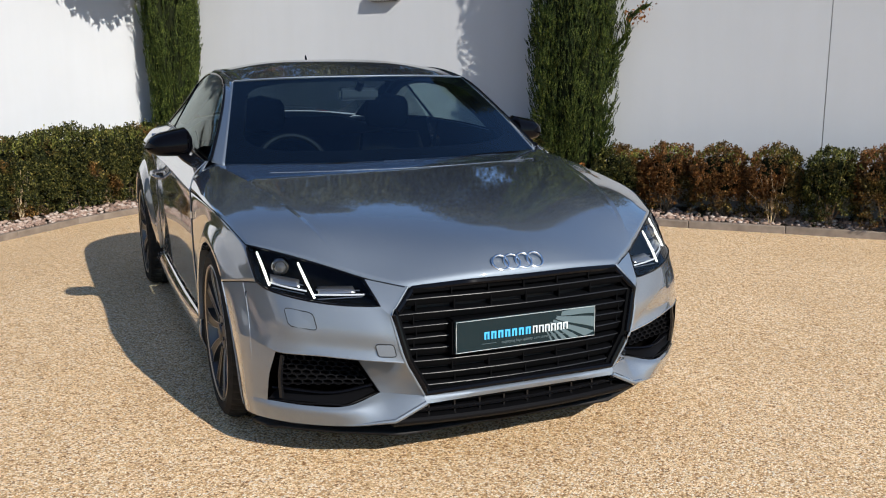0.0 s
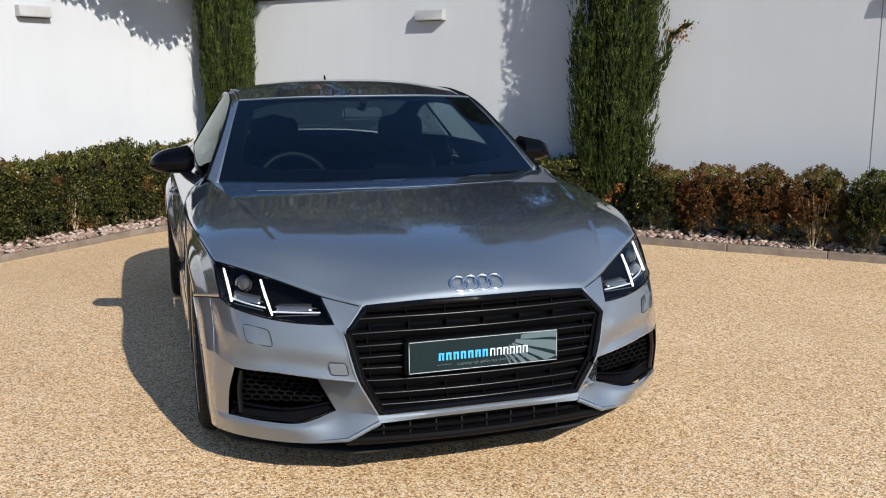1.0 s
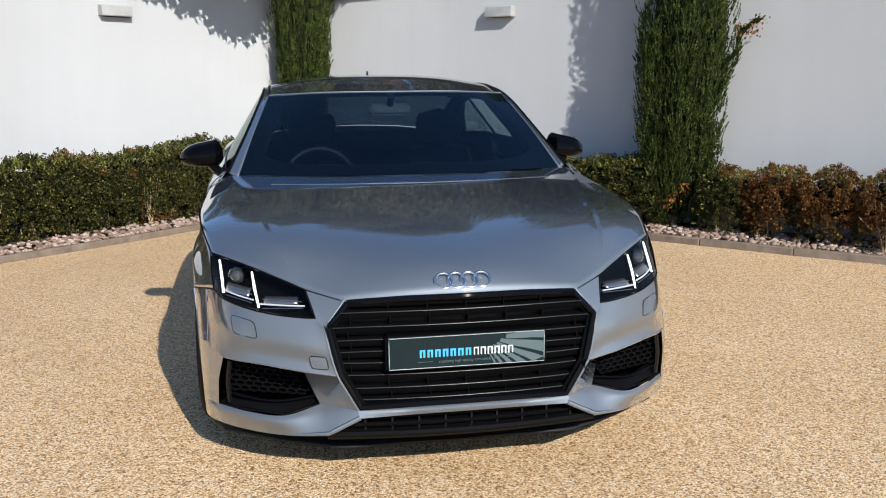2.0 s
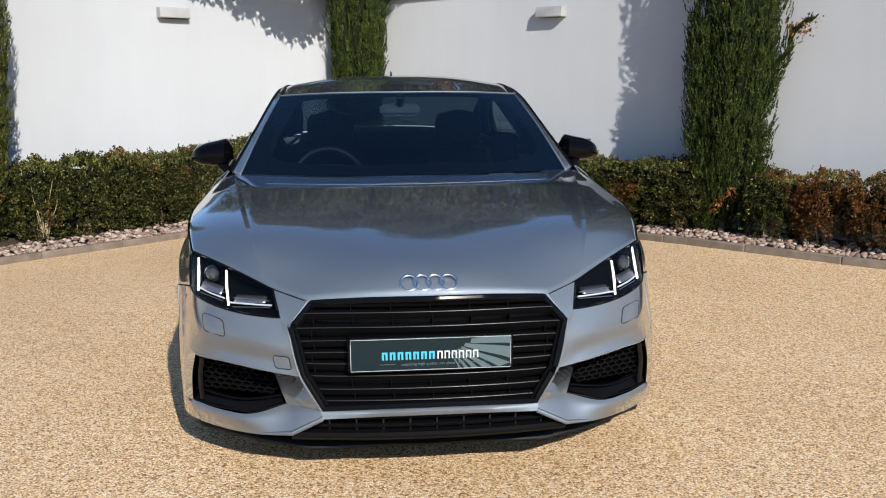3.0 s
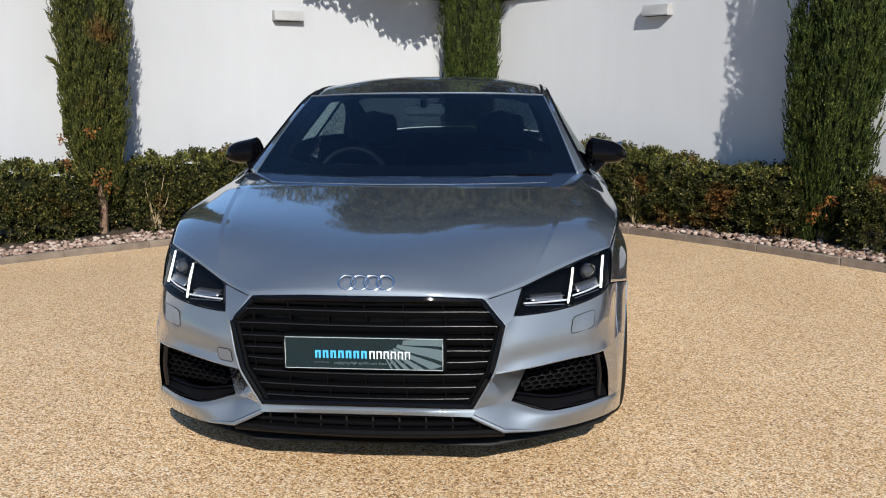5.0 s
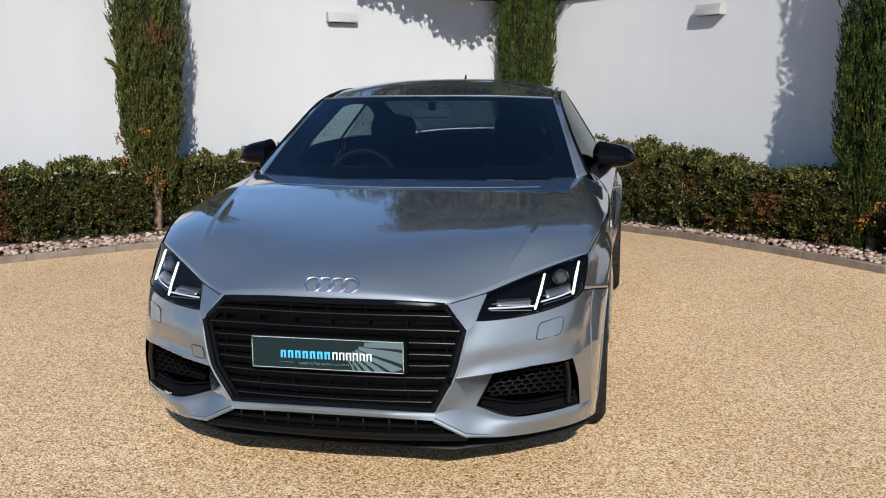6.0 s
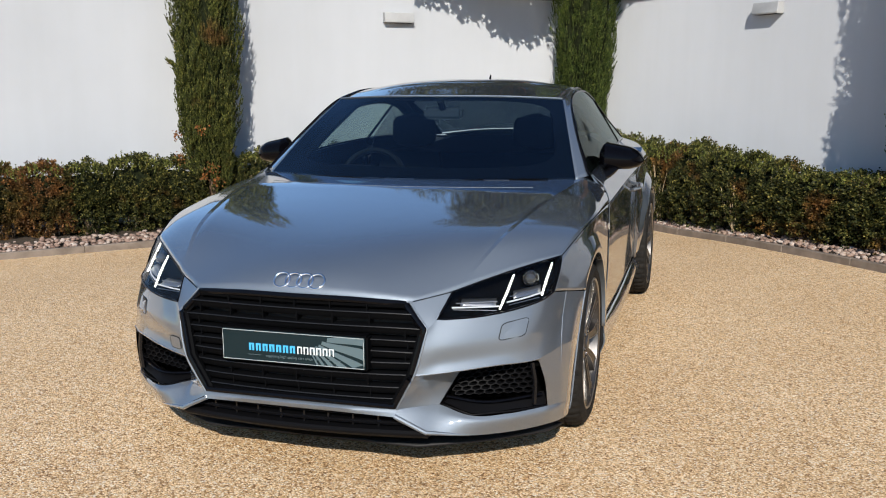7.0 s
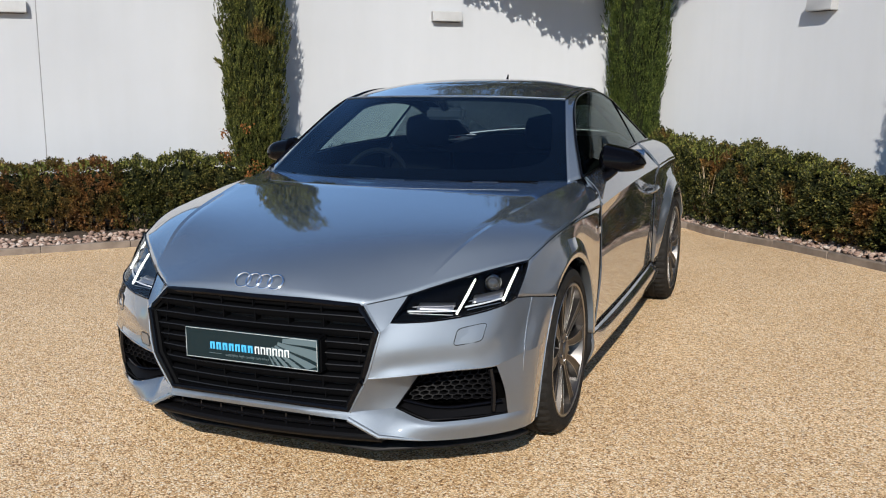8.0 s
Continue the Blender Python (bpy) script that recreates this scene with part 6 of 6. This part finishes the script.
# side glass, trims, shut lines
QUARTER_TINT = glass("quarter_glass", (0.22, 0.26, 0.25), (0.6, 0.66, 0.62))
split = 46
long_belt = join(belt, belt_rear)[np.linspace(0, 2 * N - 2, 2 * N).astype(int)]
fy = long_belt[:, 1]
belt_at = np.array([[np.interp(y, fy, long_belt[:, k]) for k in range(3)] for y in window_arc[:, 1]])
side = loft([window_arc, belt_at], 7)
for sx in (1, -1):
    s3 = np.array((sx, 1, 1))
    for name, g, lab in (("side_window", side[:, : split + 1], "tinted door window"), ("quarter_window", side[:, split:], "dark rear quarter window")):
        h = g * s3
        part(name, grid_mesh(name, h, outward(h, (sx, 0, 0.3))), TINTED if name == "side_window" else QUARTER_TINT, CAR, lab)
    part("window_trim", tube(window_arc * s3, 0.006, 8, flat=1.0), BLACK_GLOSS, CAR, "black window frame")
    part("belt_trim", tube(join(belt, belt_rear) * s3 + np.array((0, 0, 0.003)), 0.0045, 6), BLACK_GLOSS, CAR)
    part("pillar", tube(crv([side[0, split] * s3, side[-1, split] * s3 + np.array((0, -0.10, 0))], 6), 0.008, 6), BLACK_GLOSS, CAR)
    part("roof_strip", tube(join(roof_side, rear_side) * s3 + np.array((0, 0, 0.001)), 0.0035, 6), BLACK_SATIN, CAR, "black roof strip")
    for nm, c in (("bonnet_gap", hood_side), ("door_gap", join(crv([(0.80, 1.54, 0.925), (0.86, 1.515, 0.872), (0.890, 1.47, 0.809)], 8), door_front)), ("rear_door_gap", crv([(0.838, 2.955, 0.935), (0.910, 2.95, 0.853), (0.893, 2.95, 0.798), (0.890, 2.95, 0.55), (0.88, 2.99, 0.285)], 30)), ("bumper_gap", seam), ("sill_gap", sill_top), ("bonnet_edge_gap", join(crv([(0.40, 0.178, 0.632), L_IN], 8), light_top))):
        part("shut_line", tube(c * s3, 0.0007 if nm == "rear_door_gap" else 0.0014, 6), DEEP_BLACK, CAR)
    door_lip = join(crv([(0.803, 1.546, 0.925), (0.863, 1.521, 0.873), (0.892, 1.477, 0.810)], 8), crv([(0.892, 1.477, 0.810), (0.891, 1.500, 0.66), (0.890, 1.507, 0.55)], 10))
    part("door_edge", tube(door_lip * s3, (0.0016, 0.0016, 0.0008), 6), SILVER, CAR, "bright edge of the door skin")
    hdl = part("door_handle", tube(crv([np.array(p) * s3 for p in ((0.893, 2.66, 0.732), (0.922, 2.69, 0.738), (0.922, 2.84, 0.745), (0.896, 2.87, 0.746))], 14), 0.011, 8, flat=0.7), SILVER, CAR, "silver pull handle")
    part("recess", tube(crv([np.array(p) * s3 for p in ((0.893, 2.70, 0.728), (0.894, 2.83, 0.732))], 8), (0.02, 0.03, 0.02), 10, flat=0.7), CHROME_DARK, hdl)
    bd = part("wing_badge", box_bm(0.897 * sx - 0.003, 1.425, 0.712, 0.897 * sx + 0.003, 1.447, 0.728, 0.002), CHROME, CAR, "small chrome badge")
    part("tail", box_bm(0.897 * sx - 0.003, 1.43, 0.698, 0.897 * sx + 0.003, 1.438, 0.712, 0.001), CHROME, bd)
part("aerial", tube(crv([(0, 2.93, 1.30), (0, 2.925, 1.335), (0, 2.945, 1.372)], 8), (0.012, 0.009, 0.0035), 8), BLACK_SATIN, CAR, "small roof aerial")
part("roof_edge", tube(join(mirrored(np.array(crv([(0, 1.878, 1.266), (0.33, 1.903, 1.264), (0.59, 1.998, 1.252)], 12)))[::-1], crv([(0, 1.878, 1.266), (0.33, 1.903, 1.264), (0.59, 1.998, 1.252)], 12)), 0.004, 6), SILVER, CAR)

# screen frit and wipers
screen = loft(full(screen_mid, screen_half, screen_side), 25) + np.array((0, 0.004, -0.004))


def on_screen(u, v):
    """A point of the windscreen, u from side to side and v from bottom to top."""
    a, b = np.clip((u * 24, v * (screen.shape[1] - 1)), 0, (23.999, screen.shape[1] - 1.001))
    i, j = int(a), int(b)
    a, b = a - i, b - j
    return (screen[i, j] * (1 - a) + screen[i + 1, j] * a) * (1 - b) + (screen[i, j + 1] * (1 - a) + screen[i + 1, j + 1] * a) * b


def frit_ring():
    """The printed black border of the screen, its window rounded at the corners."""
    rows = []
    for k in range(121):
        ang = 2 * math.pi * k / 120
        c, d = math.cos(ang), math.sin(ang)
        c, d = math.copysign(abs(c) ** 0.36, c), math.copysign(abs(d) ** 0.36, d)
        m = max(abs(c), abs(d))
        out_p = (0.5 + 0.5 * c / m, 0.5 + 0.5 * d / m)
        in_p = (0.5 + 0.452 * c, 0.545 + 0.405 * d)
        rows.append([on_screen(out_p[0] * (1 - s) + in_p[0] * s, out_p[1] * (1 - s) + in_p[1] * s) for s in np.linspace(0, 1, 6)])
    return np.array(rows)


ring_g = frit_ring()
part("frit", grid_mesh("frit", ring_g, outward(ring_g, (0, -1, 1))), FRIT, CAR, "black glass border")
for x0, x1 in ((-0.62, 0.02), (0.0, 0.60)):
    pts = crv([(x0, 1.295 + 0.24 * x0 * x0, 0.908), ((x0 + x1) / 2, 1.295 + 0.12 * ((x0 + x1) / 2) ** 2, 0.911), (x1, 1.29 + 0.24 * x1 * x1, 0.912)], 14)
    wp = part("wiper", tube(pts, 0.0042, 6), DEEP_BLACK, CAR)
    part("wiper_blade", tube(pts + np.array((0.03, 0.015, 0.004)), 0.0026, 6), DEEP_BLACK, wp)
# dark chrome pieces put in for the glints on the black wipers
for x0, x1 in ((-0.09, 0.05), (0.36, 0.47)):
    part("wiper_glint", tube(crv([(x, 1.278 + 0.24 * x * x, 0.9135) for x in np.linspace(x0, x1, 5)], 6), 0.0045, 8, flat=0.6), CHROME_DARK, CAR, "dark chrome piece for the glint on the wiper")
scuttle = loft([crv([(-0.79, 1.55, 0.905), (-0.36, 1.315, 0.90), (0, 1.285, 0.897), (0.36, 1.315, 0.90), (0.79, 1.55, 0.905)], 25), crv([(-0.74, 1.50, 0.895), (-0.40, 1.36, 0.892), (0, 1.33, 0.89), (0.40, 1.36, 0.892), (0.74, 1.50, 0.895)], 25)], 3)
part("scuttle", grid_mesh("scuttle", scuttle, outward(scuttle, (0, 0, 1))), BLACK_PLASTIC, CAR)

# cabin
dash = loft([crv([(-0.74, 1.46, 0.885), (0, 1.29, 0.885), (0.74, 1.46, 0.885)], 17), crv([(-0.76, 1.66, 0.905), (-0.36, 1.66, 0.935), (0, 1.60, 0.90), (0.36, 1.60, 0.895), (0.76, 1.66, 0.9)], 17), crv([(-0.76, 1.80, 0.80), (0, 1.75, 0.80), (0.76, 1.80, 0.80)], 17), crv([(-0.74, 1.78, 0.45), (0, 1.75, 0.45), (0.74, 1.78, 0.45)], 17)], 15)
part("dashboard", grid_mesh("dashboard", dash, outward(dash, (0, 0, 1))), TRIM_DARK, CAR)
cabin = np.array([[(x * (1 if y < 3.7 else 0.62), y, z) for y, z in ((1.30, 0.88), (1.35, 0.3), (1.6, 0.24), (2.9, 0.24), (3.1, 0.5), (3.4, 0.86), (4.0, 0.95))] for x in (-0.76, -0.4, 0, 0.4, 0.76)])
part("cabin_floor", grid_mesh("cabin_floor", cabin), TRIM_DARK, CAR)
for sx in (1, -1):
    s3 = np.array((sx, 1, 1))
    g = np.concatenate([loft([belt - np.array((0.022, 0, 0.0)), shoulder - np.array((0.06, 0, 0))], 4), loft([shoulder - np.array((0.06, 0, 0)), sill_top - np.array((0.06, 0, 0))], 4)[1:]]) * s3
    part("door_lining", grid_mesh("door_lining", g), TRIM_DARK, CAR)
    g = loft([belt_rear - np.array((0.022, 0, 0)), shoulder_rear - np.array((0.12, 0, 0.02)), crv([(0.76, 2.95, 0.3), (0.5, 3.9, 0.6)], N)], 6) * s3
    part("rear_lining", grid_mesh("rear_lining", g), TRIM_DARK, CAR)
    g = loft([join(screen_side, roof_side, rear_side)[np.linspace(0, 3 * N - 3, 2 * N).astype(int)], window_arc], 5) * s3 + np.array((-0.008 * sx, 0, -0.012))
    part("pillar_lining", grid_mesh("pillar_lining", g), TRIM_DARK, CAR)
for sx in (1, -1):
    part("pillar_trim", tube(screen_side * np.array((sx, 1, 1)) + np.array((-0.045 * sx, 0.055, -0.03)), 0.034, 8), TRIM_DARK, CAR)
for sx in (1, -1):
    part("rail_trim", tube(window_arc[4:-4] * np.array((sx, 1, 1)) + np.array((-0.052 * sx, 0, -0.035)), 0.036, 8), TRIM_DARK, CAR)
head = loft(full(roof_mid, roof_half, roof_side), 13) - np.array((0, 0, 0.02))
part("headlining", grid_mesh("headlining", head), TRIM_DARK, CAR)


# black plastic painted grey for the sunlight on it
SUNLIT_CASE = material("sunlit_mirror_case", (0.045, 0.047, 0.05), 0.35, 0, 0, 0.5)


def seat(x):
    st = new("seat")
    st.parent = CAR
    st["label"] = "dark leather sports seat"
    rows = []
    for t in np.linspace(0, 1, 9):
        z, y = 0.42 + 0.52 * t, 2.36 + 0.17 * t
        w = 0.235 * (1 - 0.28 * t ** 2)
        row = []
        for k in range(20):
            a = 2 * math.pi * k / 20
            c, d = math.cos(a), math.sin(a)
            row.append((x + math.copysign(abs(c) ** 0.6, c) * w, y + math.copysign(abs(d) ** 0.7, d) * 0.07 - 0.035 * abs(c) ** 3, z))
        rows.append(row + row[:1])
    rows.append([(x, 2.54, 0.96)] * 21)
    part("backrest", grid_mesh("backrest", np.array(rows)), SEAT_GREY, st)
    rows = []
    for t in np.linspace(-1, 1, 9):
        e = (1 - abs(t) ** 3.5) ** 0.4
        rows.append([(x + 0.13 * (e + 0.02) * math.copysign(abs(math.cos(2 * math.pi * k / 20)) ** 0.7, math.cos(2 * math.pi * k / 20)), 2.545 + 0.05 * (e + 0.02) * math.sin(2 * math.pi * k / 20), 1.055 + 0.105 * t) for k in range(21)])
    part("headrest", grid_mesh("headrest", np.array(rows)), SEAT_GREY, st)
    part("cushion", box_bm(x - 0.25, 1.9, 0.3, x + 0.25, 2.4, 0.48, 0.05), SEAT_GREY, st)
    return st


for x in (-0.36, 0.36):
    seat(x)
steer = new("steering_wheel")
steer.parent = CAR
part("rim", tube([(-0.36 + 0.176 * math.cos(a), 0.176 * math.sin(a) * math.sin(0.38) + 1.83, 0.826 + 0.176 * math.sin(a) * math.cos(0.38)) for a in np.linspace(0, 2 * math.pi, 49)[:-1]], 0.0145, 8, True), STEER_LEATHER, steer)
part("boss", box_bm(-0.43, 1.80, 0.77, -0.29, 1.85, 0.87, 0.02), BLACK_PLASTIC, steer)
for a in (0.15, math.pi - 0.15, -math.pi / 2):
    part("spoke", tube(crv([(-0.36, 1.825, 0.822), (-0.36 + 0.172 * math.cos(a), 1.83 + 0.172 * math.sin(a) * math.sin(0.38), 0.826 + 0.172 * math.sin(a) * math.cos(0.38))], 5), 0.016, 6, flat=0.5), BLACK_SATIN, steer)
rv = part("rear_view_mirror", box_bm(-0.10, 1.895, 1.150, 0.10, 1.935, 1.210, 0.013), SUNLIT_CASE, CAR, "black interior mirror, its case greyed for the sun on it")
part("stem", tube(crv([(0, 1.86, 1.245), (0, 1.91, 1.20)], 4), 0.018, 8), BLACK_PLASTIC, rv)
for sx in (1, -1):
    part("seat_belt", tube(crv([(0.70 * sx, 2.62, 0.98), (0.66 * sx, 2.60, 0.75), (0.62 * sx, 2.50, 0.45)], 8), 0.022, 6, flat=0.2), SEAT_GREY, CAR)
